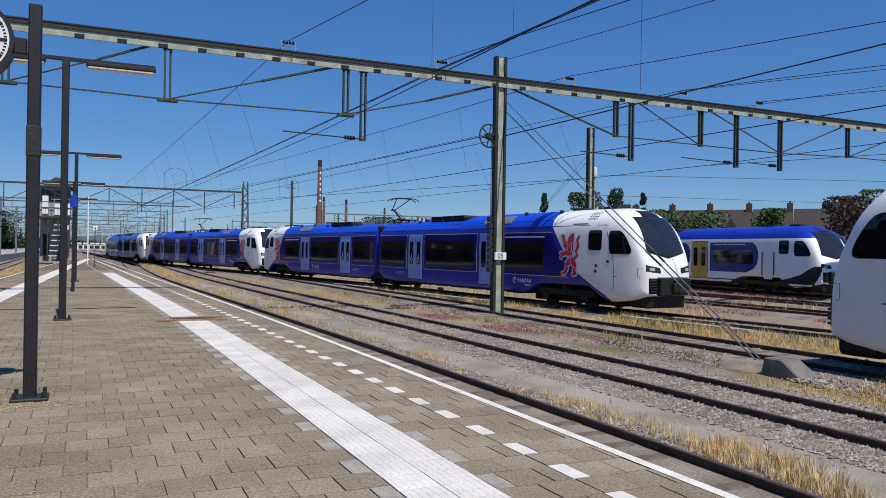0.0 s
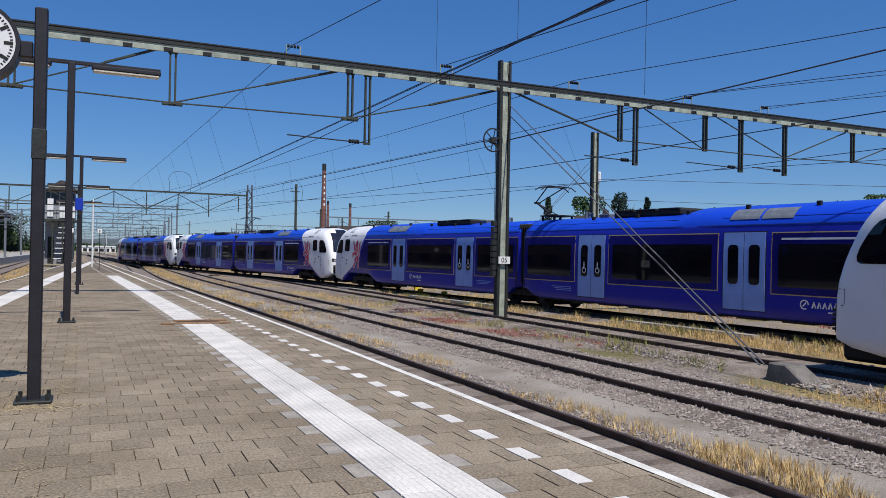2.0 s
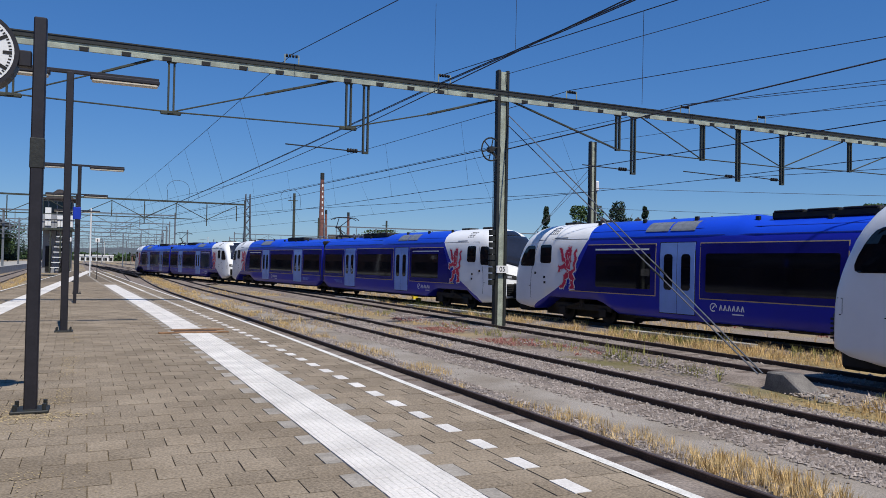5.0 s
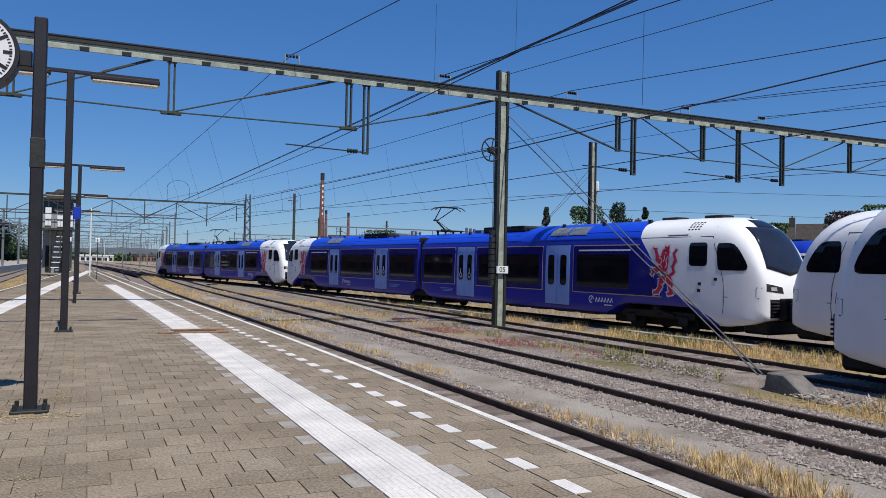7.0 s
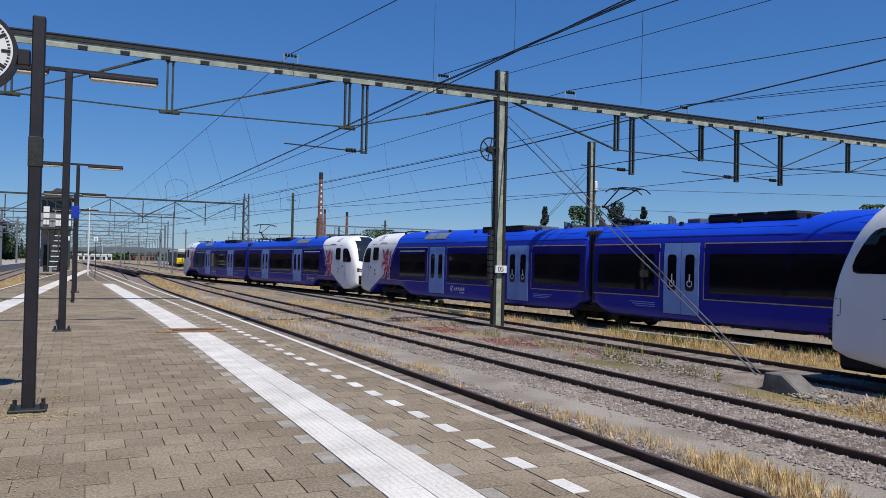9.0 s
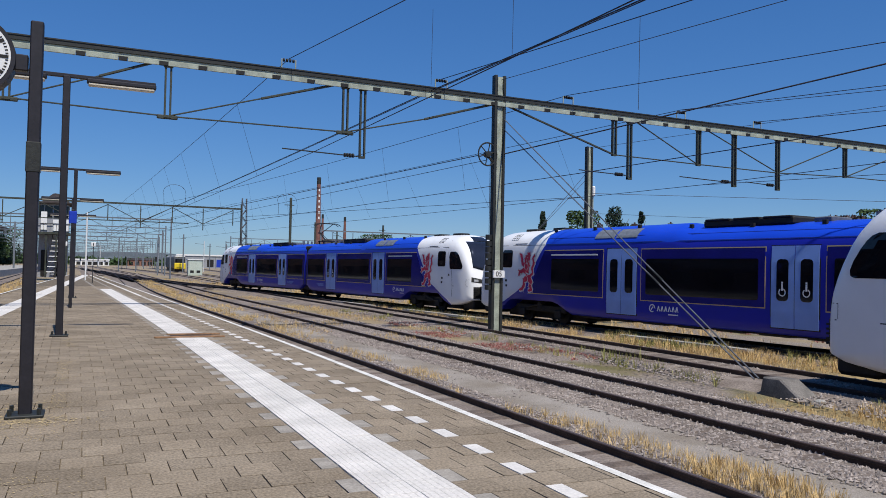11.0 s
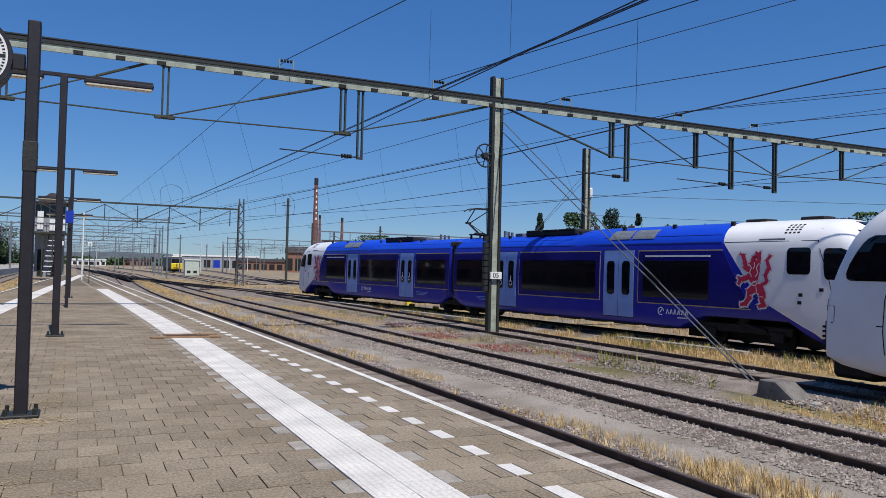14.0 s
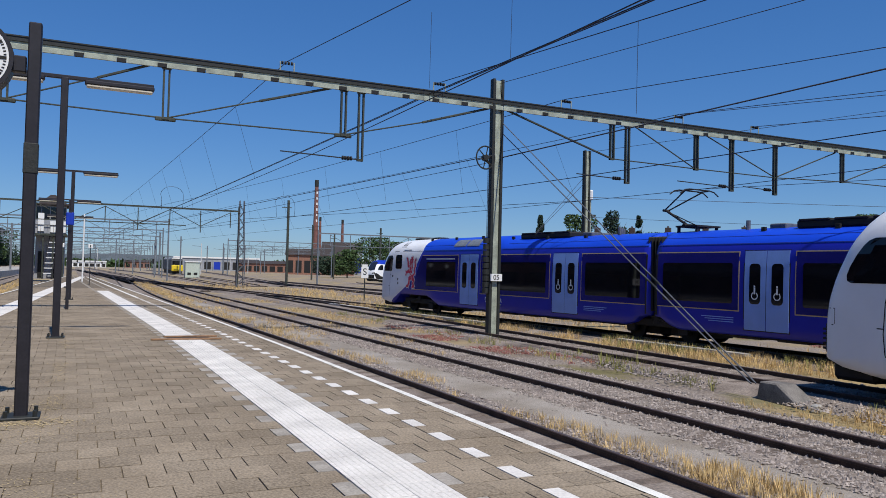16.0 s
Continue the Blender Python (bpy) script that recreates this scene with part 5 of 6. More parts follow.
for k, (b, d, h, w, leaf, cone, lab) in enumerate((
        (32.3, 160, 15.6, 3.6, M_DARKLEAF, 0.8, "slender dark evergreen tree behind the yard"), (34.8, 160, 14.8, 7.0, M_LEAF, 0, "rounded green tree behind the yard"),
        (38.1, 160, 15.8, 6.0, M_DARKLEAF, 0, "dense dark tree behind the yard"), (39.4, 160, 15.4, 3.2, M_DARKLEAF, 0.8, "slender dark evergreen tree behind the yard"),
        (41.5, 120, 9.0, 9.0, M_LEAF, 0, "broad bright green tree before the houses"), (43.0, 118, 8.6, 8.0, M_LEAF, 0, "broad bright green tree before the houses"),
        (47.6, 125, 9.4, 6.0, M_LEAF, 0, "green garden tree before the houses"), (52.5, 120, 10.6, 9.0, M_PURPLE, 0, "dark copper-leaved tree before the houses"), (54.6, 125, 12.0, 9.0, M_LEAF, 0, "green garden tree before the houses"),
        (51.3, 175, 14.5, 4.0, M_DARKLEAF, 0.6, "dark tree rising behind the roofs"), (52.7, 175, 14.0, 5.0, M_DARKLEAF, 0, "dark tree rising behind the roofs"),
        (19.9, 230, 12.0, 13.0, M_LEAF, 0, "broad green tree beside the factory"), (18.0, 225, 8.0, 9.0, M_LEAF, 0, "low green tree beside the factory"), (21.5, 235, 11.0, 12.0, M_LEAF, 0, "broad green tree beside the factory"),
        (16.9, 228, 6.0, 8.0, M_DARKLEAF, 0, "low dark bush beside the factory"), (-5.6, 240, 11.0, 9.0, M_LEAF, 0, "green tree past the far platform"), (-4.9, 260, 9.0, 9.0, M_DARKLEAF, 0, "dark tree past the far platform"))):
    x, y = polar(b, d)
    tree(x, y, h, w, leaf, lab, cone, 3000, 0.2 + d * 0.0006, k + 3)


def house(seed):
    rg = np.random.default_rng(seed)
    h = thing("house", "brick terraced house with brown tiled gable roof", "house", "terraced houses")
    bm = bmesh.new()
    box(bm, -3.3, 3.3, -4, 4, 0, 6.9)
    part("wall", bm, M_BRICK, h)
    bm = bmesh.new()
    vs = [bm.verts.new(p) for p in ((-3.35, -4.5, 6.6), (3.35, -4.5, 6.6), (3.35, 0, 11.3), (-3.35, 0, 11.3), (3.35, 4.5, 6.6), (-3.35, 4.5, 6.6))]
    for f in ((0, 1, 2, 3), (3, 2, 4, 5), (0, 3, 5), (1, 4, 2), (0, 5, 4, 1)):
        bm.faces.new([vs[i] for i in f])
    roof = part("roof", bm, M_TILE, h)
    bm = bmesh.new()
    box(bm, 2.3, 3.3, -0.6, 0.6, 10.4, 12.4, bevel=0.03)
    for k in (-0.3, 0.3):
        rod(bm, (2.8, k, 12.3), (2.8, k, 12.7), 0.13, 8)
    part("chimney", bm, M_STACK, roof, "brown brick chimney")
    if seed % 3 == 1:
        bm = bmesh.new()
        vs = [bm.verts.new(p) for p in ((-1.6, -4.2, 7.0), (1.6, -4.2, 7.0), (0, -4.2, 9.6), (0, -1.6, 9.6), (-1.6, -4.1, 7.0), (1.6, -4.1, 7.0))]
        bm.faces.new((vs[0], vs[1], vs[2]))
        bm.faces.new((vs[0], vs[2], vs[3], vs[4]))
        bm.faces.new((vs[1], vs[5], vs[3], vs[2]))
        part("dormer", bm, M_TILE, roof)
    for x in (-1.8, 0.4):
        for z in (1.4, 4.3):
            bm = bmesh.new()
            box(bm, x, x + 1.4, -4.06, -3.98, z, z + 1.4, bevel=0.02)
            w = part("window", bm, M_DIAL, h)
            bm = bmesh.new()
            box(bm, x + 0.1, x + 1.3, -4.09, -4.065, z + 0.1, z + 1.3)
            part("pane", bm, M_WINDOW, w)
    return h


for k in range(12):
    t = k / 11
    x, y = 90 + 48 * t, 126.5 - 57 * t
    house(k).matrix_basis = pose(x, y, -1.6 + 0.3 * t, 0, 0, -50)

# chimneys and works in the distance
for x, y, r, h, lab in ((107.5, 385, 1.75, 48, "tall tapering red brick factory chimney"), (109.6, 384, 1.0, 29, "slim red brick factory chimney"), (120.6, 381, 1.1, 28, "slim brown factory chimney")):
    ch = thing("factory_chimney", lab, "chimney", "factory chimneys", at=pose(x, y, -1.0))
    bm = bmesh.new()
    rod(bm, (0, 0, 0), (0, 0, h), r, 20, r * 0.5)
    part("shaft", bm, M_CHIM, ch)
    bm = bmesh.new()
    rod(bm, (0, 0, h * 0.93), (0, 0, h), r * 0.6, 20, r * 0.58)
    part("crown_band", bm, M_DKSTEEL, ch, "sooty top band")
    if h > 40:
        for k in range(6):
            part("pale_brick_mark", one(box, -0.35, 0.35, -r * (0.92 - 0.02 * k) + 0.25 + k * 0.02, -r * 0.5, h * (0.55 + 0.06 * k), h * (0.575 + 0.06 * k)), M_DIAL, ch)


def shed(b, d, w, depth, h, mat, label, bays=8, roof=True):
    x, y = polar(b, d)
    s = thing("works_shed", label, "building", "works buildings", at=pose(x, y, -1.0, 0, 0, -b))
    bm = bmesh.new()
    box(bm, -w / 2, w / 2, 0, depth, 0, h)
    part("wall", bm, mat, s)
    bm = bmesh.new()
    if roof:
        vs = [bm.verts.new(p) for p in ((-w / 2 - 0.4, -0.5, h), (w / 2 + 0.4, -0.5, h), (w / 2 + 0.4, depth / 2, h * 1.35), (-w / 2 - 0.4, depth / 2, h * 1.35), (w / 2 + 0.4, depth, h), (-w / 2 - 0.4, depth, h))]
        for f in ((0, 1, 2, 3), (3, 2, 4, 5), (0, 3, 5), (1, 4, 2), (0, 5, 4, 1)):
            bm.faces.new([vs[i] for i in f])
    else:
        box(bm, -w / 2 - 0.3, w / 2 + 0.3, -0.4, depth, h, h + 0.8)
    part("roof", bm, M_TILE if roof else M_DIAL, s)
    for k in range(bays):
        a = -w / 2 + w * (k + 0.15) / bays
        part("window", one(box, a, a + w * 0.7 / bays, -0.06, 0.05, h * 0.1, h * 0.72), M_SIGNBLUE if mat is M_SHED and k % 4 == 0 else M_BLACK, s)
    return s


shed(16.0, 300, 26, 14, 7.5, M_BRICK, "brick works building with tiled roof")
shed(17.6, 310, 16, 14, 10.0, M_SHED, "pale works building with tiled roof", 5)
shed(13.4, 380, 44, 14, 4.2, M_BRICK, "long low brown works building", 12)
shed(8.7, 430, 44, 20, 6.5, M_SHED, "pale depot with dark door bays", 9, False)
shed(0.2, 520, 22, 10, 3.2, M_DIAL, "long pale canopy beyond the station throat", 7, False)
shed(3.4, 560, 16, 12, 4.0, M_BRICK, "brown building beyond the station throat", 4)
shed(26.0, 330, 90, 20, 6.0, M_SHED, "low pale works building across the yard", 16, False)

# distant belt of trees on the horizon
LEAFBALL = []
rg = np.random.default_rng(5)
for _ in range(6):
    v, f = [], []
    for i in range(46):
        d = rg.normal(0, 1, 3)
        d /= np.linalg.norm(d)
        p = d * rg.uniform(0.5, 1.0) * np.array([1, 1, 0.8])
        u, w_ = rg.normal(0, 0.24, 3), rg.normal(0, 0.24, 3)
        k = len(v)
        v += [p + u, p + w_, p - u, p - w_]
        f.append((k, k + 1, k + 2, k + 3))
    LEAFBALL.append((np.array(v), f))
belt = []
for _ in range(1300):
    b, d = rg.uniform(-9, 64), rg.uniform(560, 800)
    x, y = polar(b, d)
    belt.append((x, y, rg.uniform(-1, 1.5), rg.uniform(2, 4.5) * (1.4 if b > 12 else 1.15), rg.uniform(0, 6.28)))
scatter("tree_belt", "distant belt of trees on the horizon", "trees", M_LEAF, LEAFBALL, belt, 6)

# a low wooded ridge closes the view; its blue-grey has the haze painted in
M_RIDGE = material("hazy_woods", (0.085, 0.105, 0.115), 0.95, var=0.25, scale=0.03, bump=0.5, bscale=0.2)
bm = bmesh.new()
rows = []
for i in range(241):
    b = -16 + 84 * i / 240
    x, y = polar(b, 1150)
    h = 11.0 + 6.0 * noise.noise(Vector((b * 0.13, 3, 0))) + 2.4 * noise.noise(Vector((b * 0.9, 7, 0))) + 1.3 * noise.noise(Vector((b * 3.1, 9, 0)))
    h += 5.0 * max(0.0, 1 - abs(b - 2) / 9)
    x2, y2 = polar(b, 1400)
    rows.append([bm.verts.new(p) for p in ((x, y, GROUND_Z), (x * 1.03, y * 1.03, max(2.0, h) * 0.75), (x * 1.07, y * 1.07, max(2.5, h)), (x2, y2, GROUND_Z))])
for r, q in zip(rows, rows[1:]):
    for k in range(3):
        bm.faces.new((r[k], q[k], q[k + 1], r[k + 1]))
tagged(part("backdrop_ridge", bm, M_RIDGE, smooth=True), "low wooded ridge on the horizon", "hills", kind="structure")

# ---- far portals and masts ----
def lattice_mast(x, y, h, w=0.45):
    m = thing("lattice_mast", "grey steel lattice mast beside the tracks", "mast", "overhead line masts", at=pose(x, y, -1.0))
    for sx in (-1, 1):
        for sy in (-1, 1):
            part("leg", one(rod, (sx * w, sy * w, 0), (sx * w * 0.55, sy * w * 0.55, h), 0.05, 5), M_GREYROOF, m)
    k, z = 0, 0.3
    while z < h - 0.8:
        f0, f1 = 1 - 0.45 * z / h, 1 - 0.45 * (z + 0.8) / h
        for sy in (-1, 1):
            s = 1 if k % 2 else -1
            part("brace", one(rod, (s * w * f0, sy * w * f0, z), (-s * w * f1, sy * w * f1, z + 0.8), 0.035, 4), M_GREYROOF, m)
        k, z = k + 1, z + 0.8
    return m




def far_portal(y, x0, x1, z=8.1):
    # from y = 100 on, a lighter grey stands in for distance haze
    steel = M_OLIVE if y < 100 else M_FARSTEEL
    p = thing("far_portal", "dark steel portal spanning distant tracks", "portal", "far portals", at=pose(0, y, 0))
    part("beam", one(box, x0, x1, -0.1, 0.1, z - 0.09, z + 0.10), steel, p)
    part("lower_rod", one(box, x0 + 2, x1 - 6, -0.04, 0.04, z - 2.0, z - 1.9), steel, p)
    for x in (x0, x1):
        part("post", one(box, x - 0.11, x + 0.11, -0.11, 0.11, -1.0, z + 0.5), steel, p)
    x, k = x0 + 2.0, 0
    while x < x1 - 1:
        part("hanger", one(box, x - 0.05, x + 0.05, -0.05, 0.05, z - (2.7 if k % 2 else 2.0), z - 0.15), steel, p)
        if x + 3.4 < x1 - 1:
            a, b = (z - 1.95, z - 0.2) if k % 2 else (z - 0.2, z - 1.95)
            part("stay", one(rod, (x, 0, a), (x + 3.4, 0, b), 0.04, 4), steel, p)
        x, k = x + 3.4, k + 1
    return p


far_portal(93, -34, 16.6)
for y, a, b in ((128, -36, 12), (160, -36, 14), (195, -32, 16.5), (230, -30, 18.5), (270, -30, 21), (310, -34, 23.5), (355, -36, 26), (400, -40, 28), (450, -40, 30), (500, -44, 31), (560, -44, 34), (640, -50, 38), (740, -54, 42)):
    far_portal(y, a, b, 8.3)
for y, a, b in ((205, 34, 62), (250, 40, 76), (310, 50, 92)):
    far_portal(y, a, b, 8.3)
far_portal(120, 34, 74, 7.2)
lattice_mast(16.9, 93, 10.4)
for k, (b, d, h) in enumerate(((13.6, 112, 12.2), (15.4, 170, 12.0), (17.0, 190, 11.0), (20.4, 160, 11.2), (6.2, 210, 10.0), (4.8, 190, 10.0), (-5.2, 130, 9.5), (-4.3, 160, 9.5), (2.0, 240, 9.5), (3.6, 300, 9.5), (8.0, 280, 9.5), (10.6, 260, 9.5), (12.0, 330, 10.0), (14.4, 300, 10), (-1.0, 300, 9.5), (0.7, 340, 9.5))):
    x, y = polar(b, d)
    m = thing("far_mast", "slim grey steel mast in the yard", "mast", "overhead line masts", at=pose(x, y, -1.0))
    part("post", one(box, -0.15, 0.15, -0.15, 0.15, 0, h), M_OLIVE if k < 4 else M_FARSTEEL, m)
    part("cap", one(box, -0.9, 0.5, -0.06, 0.06, h - 1.1, h - 1.0), M_OLIVE, m)
# posts and small signals crowding the station throat, their greys paled for haze
rg = np.random.default_rng(41)
for k in range(46):
    b, d = (rg.uniform(-2.6, 5.4), rg.uniform(150, 520)) if k < 28 else (rg.uniform(6.5, 18.5), rg.uniform(170, 420))
    x, y = polar(b, d)
    h = rg.uniform(5.5, 9.6) if k % 3 else rg.uniform(2.4, 4.4)
    m = thing("far_mast" if k % 3 else "signal_post", "slim haze-pale steel mast in the station throat" if k % 3 else "short signal post with a dark head", "mast" if k % 3 else "signal",
              "throat masts" if k % 3 else "throat signals", at=pose(x, y, -1.0))
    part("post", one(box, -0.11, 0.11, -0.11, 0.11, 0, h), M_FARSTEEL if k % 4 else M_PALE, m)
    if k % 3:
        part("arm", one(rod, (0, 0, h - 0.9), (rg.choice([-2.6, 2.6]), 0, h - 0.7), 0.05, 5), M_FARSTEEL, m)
    else:
        part("head", one(box, -0.3, 0.3, -0.2, -0.12, h - 1.2, h, None, 0.06), M_BLACK, m)
# looped jumper wires from contact wire to contact wire
for x, y in ((6.0 + bend(58) - bend(26), 58.0), (17.4 + side_line(60) - side_line(26), 60.0)):
    loop = [(x, y, 5.48), (x - 0.05, y, 6.4)] + [(x + 0.7 - 0.78 * math.cos(k * math.pi / 8), y + 0.3, 6.6 + 0.6 * math.sin(k * math.pi / 8)) for k in range(9)] + [(x + 1.45, y, 6.3), (x + 1.4, y, 5.6)]
    wire("jumper_loop", "looped jumper wire hanging from the overhead line", loop, 0.014)

# yard lamp
lampx, lampy = polar(35.9, 62)
yl = thing("yard_lamp", "slim pale yard lamp on a tall pole", "yard lamp", at=pose(lampx, lampy, -1.0))
part("pole", one(rod, (0, 0, 0), (0, 0, 8.6), 0.07, 8, 0.05), M_STEEL, yl)
part("lamp_head", one(box, -0.14, 0.14, -0.2, 0.2, 8.5, 9.3, None, 0.08), M_DIAL, yl)
part("cross_bar", one(box, -0.5, 0.5, -0.05, 0.05, 7.2, 7.35), M_OLIVE, yl)

# signal box
sb = thing("signal_box", "two-storey signal box with white panels and overhanging roof", "signal box", at=pose(-4.1, 112, -0.6))
sb.scale = (0.86, 1.0, 1.1)
part("lower_wall", one(box, -1.9, 2.1, 0.4, 2, 0, 5.0), M_SHED, sb)
for k in range(7):
    part("step", one(box, -0.6 + k * 0.1, 0.5 + k * 0.1, -2.6 + k * 0.1, -2.3 + k * 0.1, 0.6 + k * 0.6, 0.7 + k * 0.6), M_DIAL, sb)
for k in (-0.65, 0.5):
    part("stair_stringer", one(bar, (k, -2.5, 0.0), (k + 0.75, -1.9, 5.0), 0.12, 0.12), M_POLE, sb)
part("white_tank", one(rod, (1.5, -1.2, 0.0), (1.5, -1.2, 3.6), 0.45, 14), M_DIAL, sb, "white upright cylinder")
for k in range(4):
    part("pillar", one(box, -2.2 + k * 1.35, -2.0 + k * 1.35, -2.3, -2.1, 0, 5.2), M_OLIVE, sb)
for k in range(2):
    part("doorway", one(box, -1.5 + k * 1.9, -0.7 + k * 1.9, 0.3, 0.45, 0.1, 3.2), M_BLACK, sb)
part("floor_slab", one(box, -2.4, 2.4, -2.4, 2.2, 5.0, 5.25), M_OLIVE, sb)
part("cabin", one(box, -2.2, 2.2, -2.2, 2.0, 5.25, 8.5), M_SHED, sb)
for a, b in ((-2.1, -1.15), (-1.0, 0.0), (0.15, 1.1), (1.25, 2.1)):
    part("window", one(box, a, b, -2.26, -2.18, 6.9, 8.3), M_WINDOW, sb)
part("white_panel", one(box, 0.1, 2.2, -2.34, -2.22, 5.4, 6.7), M_DIAL, sb, "white wall panel")
part("white_panel", one(box, -1.5, -0.7, -2.34, -2.22, 5.5, 7.6), M_DIAL, sb, "white wall panel")
for k in range(12):
    part("baluster", one(box, -2.38 + k * 0.42, -2.34 + k * 0.42, -2.42, -2.38, 5.25, 6.2), M_BLACK, sb)
part("rail", one(box, -2.4, 2.4, -2.43, -2.37, 6.2, 6.26), M_BLACK, sb)
part("roof", one(box, -2.9, 2.9, -2.9, 2.7, 8.5, 8.75, None, 0.05), M_TILE, sb, "flat overhanging roof")
bm = bmesh.new()
rod(bm, (0.3, 0, 8.75), (0.3, 0, 9.9), 2.2, 4, 0.35)
part("roof_lantern", bm, M_TILE, sb)

# platform across the tracks
bm = bmesh.new()
box(bm, -20, -11.2, -60, 260, -1.1, 0.0)
tagged(part("far_platform", bm, M_CONCRETE), "grey concrete platform across the tracks", "platform", kind="structure")
# building alongside and behind the eye, unseen, added for dark reflections in the trains
sta = thing("station_building", "unseen brick building added for dark reflections in the trains", "station", at=pose(-24, 0, -1.0))
part("wall", one(box, -8, 0, -90, 250, 0, 10.5), M_BRICK, sta)
part("roof", one(box, -9, 4.5, -92, 252, 10.5, 11.1), M_TILE, sta)
for k in range(70):
    part("window", one(box, -0.02, 0.05, -88 + k * 4.8, -85.4 + k * 4.8, 1.4, 4.2), M_WINDOW, sta)
    part("window", one(box, -0.02, 0.05, -88 + k * 4.8, -85.4 + k * 4.8, 6.2, 8.8), M_WINDOW, sta)
part("canopy", one(box, 0.1, 11, -80, 60, 4.8, 5.2), M_GREYROOF, sta)

for k, (x0, m, c) in enumerate(((16.0, 0.02, 0.0004), (20.0, 0.05, 0.0003), (25.0, 0.10, 0.0002), (6.5, -0.03, 0.0002))):
    build_track("track_%d" % (13 + k), lambda y, x0=x0, m=m, c=c: x0 + m * (y - 100) - c * (y - 100) ** 2 * 0.5, 100, 330, "distant dark track in the station throat", (100, 100.5))

# yard furniture
cabx, caby = polar(7.0, 165)
cb = thing("relay_cabinet", "pale green relay cabinet beside the tracks", "cabinet", at=pose(cabx, caby, -1.0))
part("body", one(box, -1.4, 1.4, -1, 1, 0, 3.2, None, 0.05), M_CAB, cb)
part("lid", one(box, -1.55, 1.55, -1.15, 1.15, 3.2, 3.4), M_DIAL, cb)
for k in (0, 1):
    part("door", one(box, -1.2 + k * 1.25, -0.05 + k * 1.25, -1.05, -0.99, 0.2, 2.9), M_CAB, cb)
    part("vent", one(box, -1.0 + k * 1.25, -0.3 + k * 1.25, -1.08, -1.04, 0.6, 1.1), M_BLACK, cb)
lx, ly = polar(6.0, 215)
lo = thing("locomotive", "old grey locomotive with a yellow front", "locomotive", at=pose(lx, ly, RAIL_Z, 0, 0, 3))
part("body", one(box, -1.45, 1.45, 0.3, 15, 1.0, 3.9, None, 0.15), M_GREYLOCO, lo)
part("front", one(box, -1.45, 1.45, -0.6, 0.3, 0.7, 2.3, None, 0.15), M_SAFETY, lo, "yellow front panel")
part("cab_window", one(box, -1.2, 1.2, 0.2, 0.32, 2.45, 3.4), M_WINDOW, lo)
part("roof", one(box, -1.3, 1.3, 0.2, 15, 3.9, 4.2, None, 0.1), M_DIAL, lo)
part("underframe", one(box, -1.2, 1.2, 0, 15, 0.1, 1.0), M_BLACK, lo)
sx, sy = polar(19.3, 62)
ss = thing("stop_board", "white board lettered S on a short post", "signal board", at=pose(sx, sy, -1.0, 0, 0, -19))
part("post", one(box, -0.05, 0.05, 0.0, 0.1, 0, 2.0), M_DKSTEEL, ss)
part("board", one(patch_board := (lambda bm: (box(bm, -0.29, 0.29, -0.03, 0.0, 1.85, 2.75, None, 0.012), box(bm, -0.22, 0.22, -0.029, -0.001, 2.75, 2.95, None, 0.01)))), M_DIAL, ss)
tx = bpy.data.curves.new("letter", "FONT")
tx.body, tx.size, tx.extrude, tx.align_x, tx.align_y = "S", 0.75, 0.003, "CENTER", "CENTER"
tx.materials.append(M_BLACK)
lt = new("letter", tx)
lt.parent, lt.matrix_basis = ss, pose(0, -0.036, 2.35, 90, 0, 0)
for k, (x, y, w, h) in enumerate(((17.9, 42.4, 0.3, 0.35), (18.6, 40.5, 0.3, 0.3), (19.8, 47.5, 0.35, 0.5), (26.0, 62.0, 0.5, 1.0), (24.6, 62.5, 0.4, 0.8))):
    d = thing("ground_signal", "small yellow ground signal beside the rails", "ground signal", "ground signals", at=pose(x, y, -1.0))
    part("housing", one(box, -w / 2, w / 2, -0.12, 0.12, 0.1, 0.1 + h, None, 0.03), M_SAFETY, d)
    part("foot", one(box, -w / 2 - 0.05, w / 2 + 0.05, -0.2, 0.2, 0, 0.12), M_CONCRETE, d)
for x, y, s in ((7.15, 5.7, 0.22), (16.4, 67.8, 0.5), (14.2, 79.0, 0.5), (12.9, 10.4, 0.16)):
    d = thing("concrete_slab", "broken pale concrete block lying in the ballast", "block", at=pose(x, y, -0.96, 4, 3, 25))
    part("slab", one(box, -s, s, -s * 0.45, s * 0.45, -0.05, 0.11, None, 0.025), M_CONCRETE, d)
# pale bars added along the running line, where sunlit ground shows under the trains
for y0, y1, o in ((31, 40, -1.75), (44, 50, -1.75), (17.5, 23, -1.75)):
    bm = bmesh.new()
    p0, p1 = side_line(y0) + o, side_line(y1) + o
    bar(bm, (p0, y0, -0.82), (p1, y1, -0.82), 0.35, 0.1)
    tagged(part("cable_trough", bm, M_CONCRETE), "pale concrete bar added along the running line", "cable trough", "cable troughs")


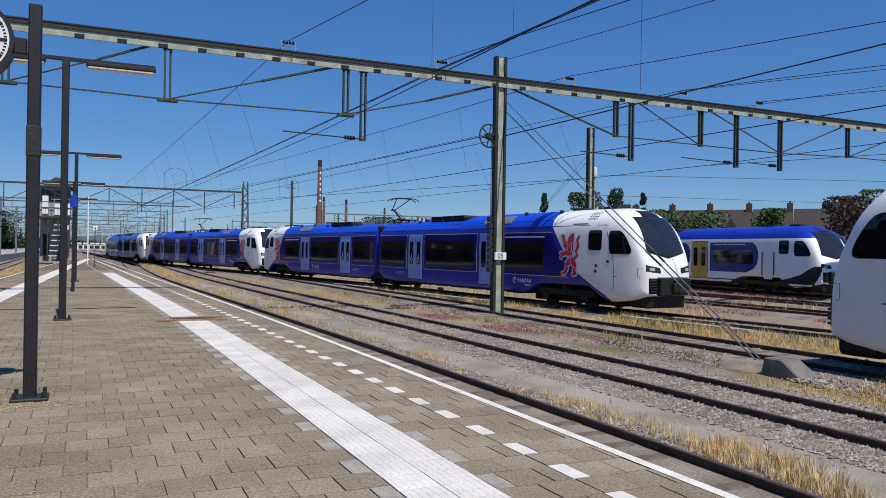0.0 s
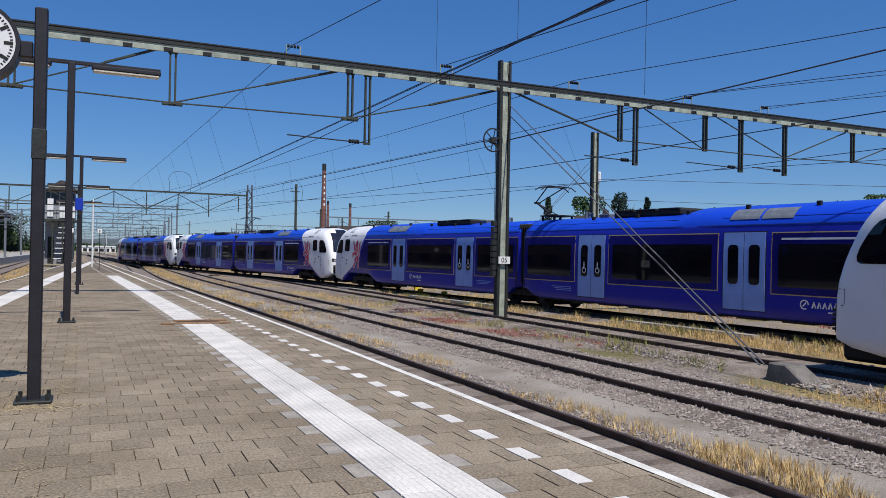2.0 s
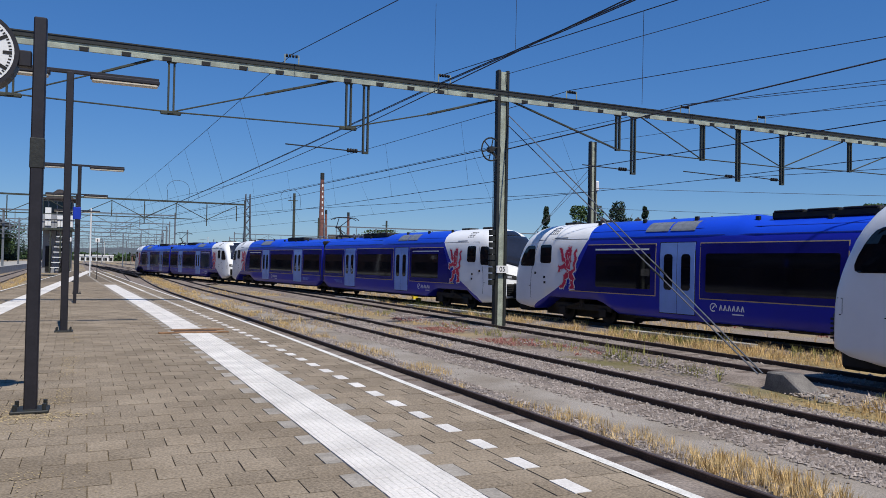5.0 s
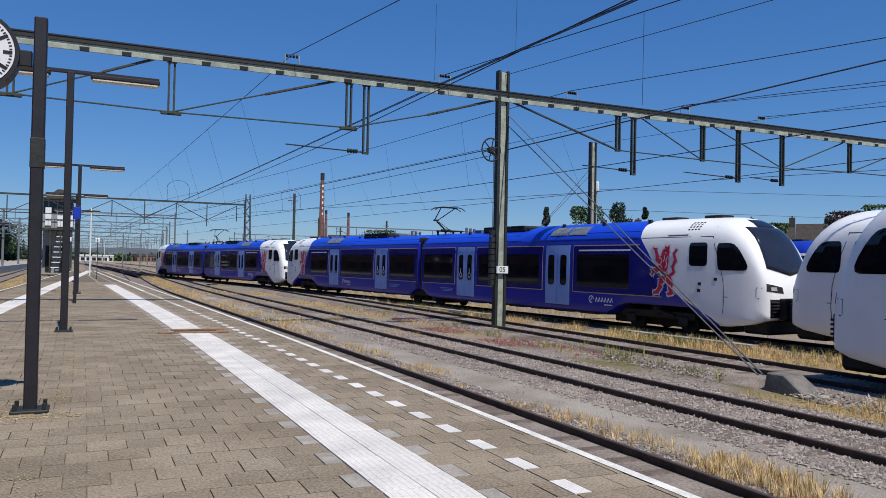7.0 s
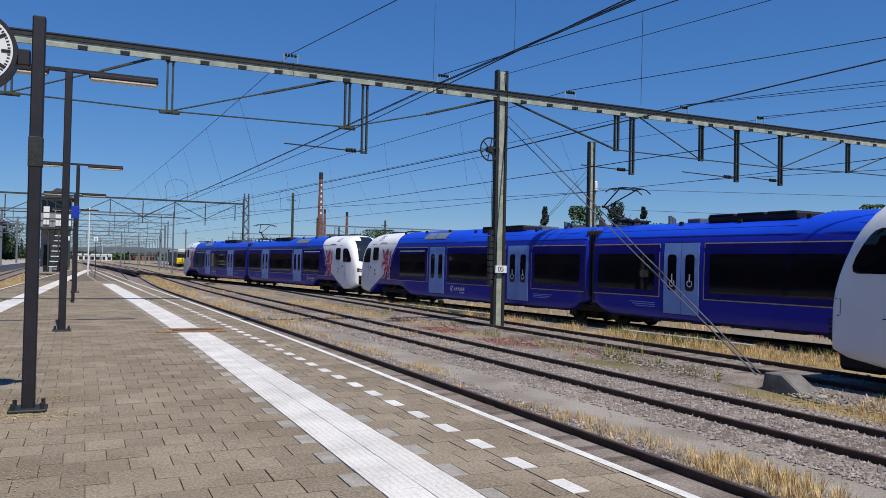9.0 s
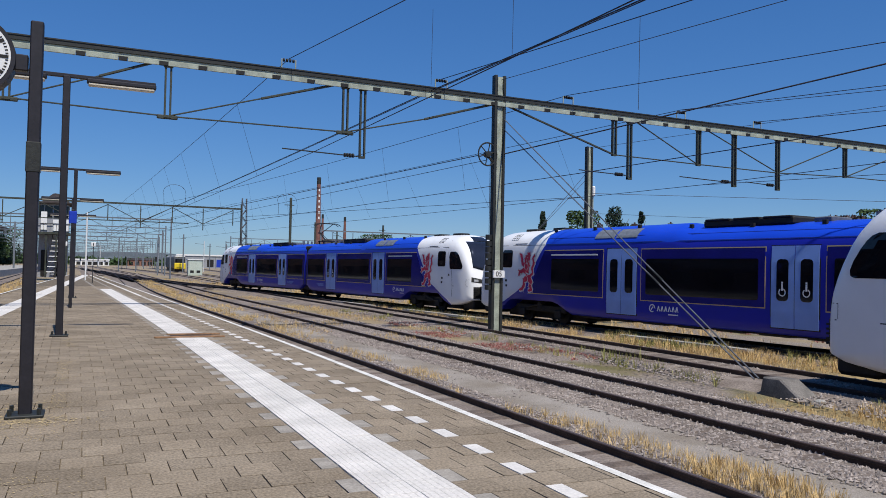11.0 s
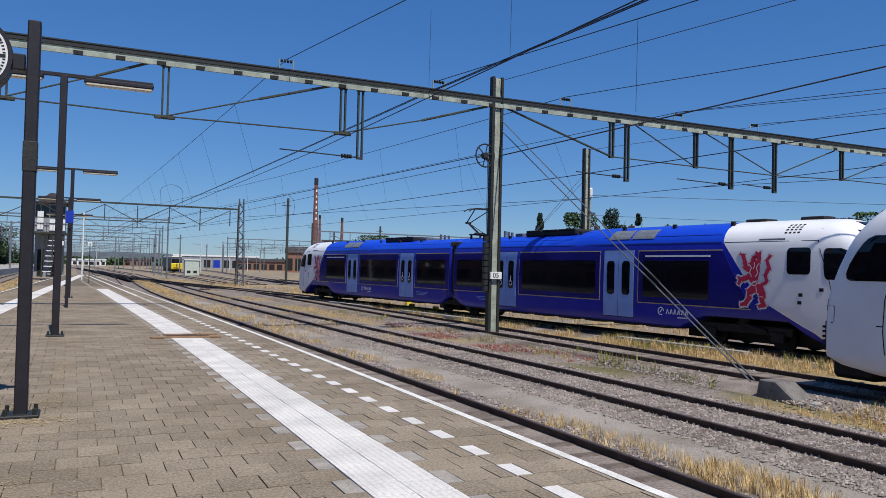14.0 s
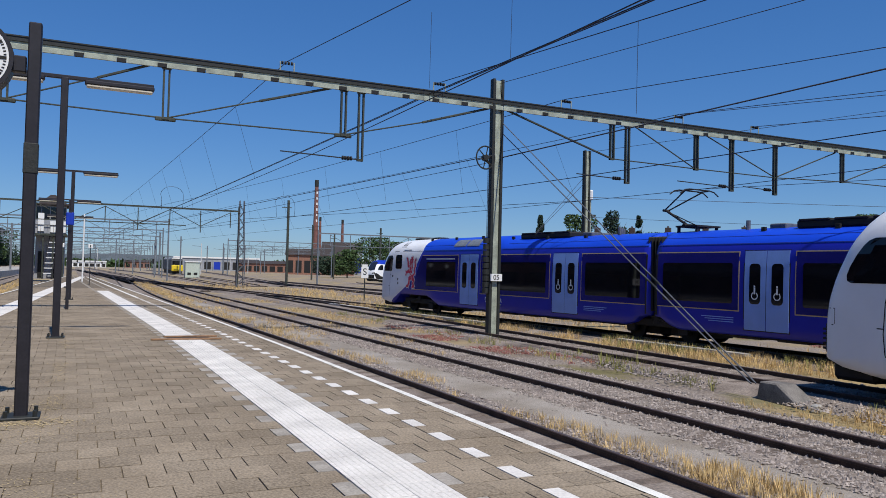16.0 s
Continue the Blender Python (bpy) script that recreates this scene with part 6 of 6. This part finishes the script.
# ---- paving, piece by piece ----
def put_pieces(kind, near):
    """The pieces near the eye are objects of their own; the rest of the field is one mesh."""
    mat, label, _ = LOOK[kind]
    shared = {}
    verts, faces = [], []
    count = 0
    for x0, x1, y0, y1, h in pieces[kind]:
        if count < 290 and near(x0, y0):
            count += 1
            key = (round(x1 - x0, 3), round(y1 - y0, 3))
            if key not in shared:
                me = bpy.data.meshes.new(kind)
                w, d = key
                v, f = paver_bm(0, w, 0, d, 0.0), list(PAVER_FACES)
                if kind == "guide_tile":
                    for k in range(5):
                        a = 0.03 + k * 0.055
                        n0 = len(v)
                        v += [(a, 0.006, 0.0), (a + 0.022, 0.006, 0.0), (a + 0.022, d - 0.006, 0.0), (a, d - 0.006, 0.0), (a + 0.005, 0.01, 0.004), (a + 0.017, 0.01, 0.004), (a + 0.017, d - 0.01, 0.004), (a + 0.005, d - 0.01, 0.004)]
                        f += [tuple(i + n0 for i in q) for q in PAVER_FACES]
                me.from_pydata(v, [], f)
                me.materials.append(mat)
                shared[key] = me
            o = new(kind, shared[key])
            o.parent = platform
            o.matrix_basis = pose(x0, y0, h, random.uniform(-0.25, 0.25), random.uniform(-0.3, 0.3), random.uniform(-0.3, 0.3))
            continue
        k = len(verts)
        verts += paver_bm(x0, x1, y0, y1, h, random.uniform(-0.001, 0.001))
        faces += [tuple(i + k for i in q) for q in PAVER_FACES]
    if verts:
        me = bpy.data.meshes.new(kind + "_field")
        me.from_pydata(verts, [], faces)
        me.materials.append(mat)
        o = tagged(new(kind + "_field", me), label, kind="stuff")
        o.parent = platform


put_pieces("paver", lambda x, y: 3.4 < y < 8.2 and x > -1.2)
put_pieces("grey_paver", lambda x, y: 3.4 < y < 30)
put_pieces("white_dash", lambda x, y: 3.4 < y < 60)
put_pieces("guide_tile", lambda x, y: 3.6 < y < 28 and x > 0.5)
bm = bmesh.new()
strip(bm, right_edge, -0.095, -0.002, 0.006, -4, 95, 1.0)
part("edge_line", bm, M_EDGE, platform, "white line along the platform edge")
bm = bmesh.new()
strip(bm, left_edge, 0.002, 0.095, 0.006, -4, 95, 1.0)
part("edge_line", bm, M_EDGE, platform)
bm = bmesh.new()
strip(bm, right_edge, -0.76, -0.62, 0.007, 38, 95, 1.0)
part("edge_line", bm, M_EDGE, platform)


# ---- what moves ----
def motions():
    times = [i * 0.5 for i in range(33)]
    fine = [i * 0.08 for i in range(201)]
    for k, unit in enumerate(units):
        rows, yaws = [], {0: [], 1: []}
        for t in times:
            s = FRONT - SPEED * t + (0.0019 + 0.00040 * t) * t * t + UNIT_LEN * k + 23.2
            p, a = line_at(s)
            rows.append((t, Matrix.Translation(p) @ Matrix.Rotation(a, 4, "Z")))
            for c, d in ((0, -17.4), (1, 17.4)):
                q, _ = line_at(s + d)
                v = (q - p) * (1 if d > 0 else -1)
                yaws[c].append((t, pose(0, 0, 0, 0, 0, math.degrees(math.atan2(-v.x, v.y) - a) + (180 if c else 0))))
        walk(unit, rows)
        cars = [o for o in unit.children if o.name.split(".")[0] == "car"]
        cars.sort(key=lambda o: abs(o.rotation_euler.z))
        for c, car in enumerate(cars):
            walk(car, yaws[c])
            for w in car.children:
                if w.name.split(".")[0] == "wheelset":
                    at = w.matrix_basis.translation.copy()
                    turn = -1 if c else 1
                    walk(w, [(t, Matrix.Translation(at) @ Matrix.Rotation(turn * SPEED * t / 0.42, 4, "X")) for t in fine])


motions()
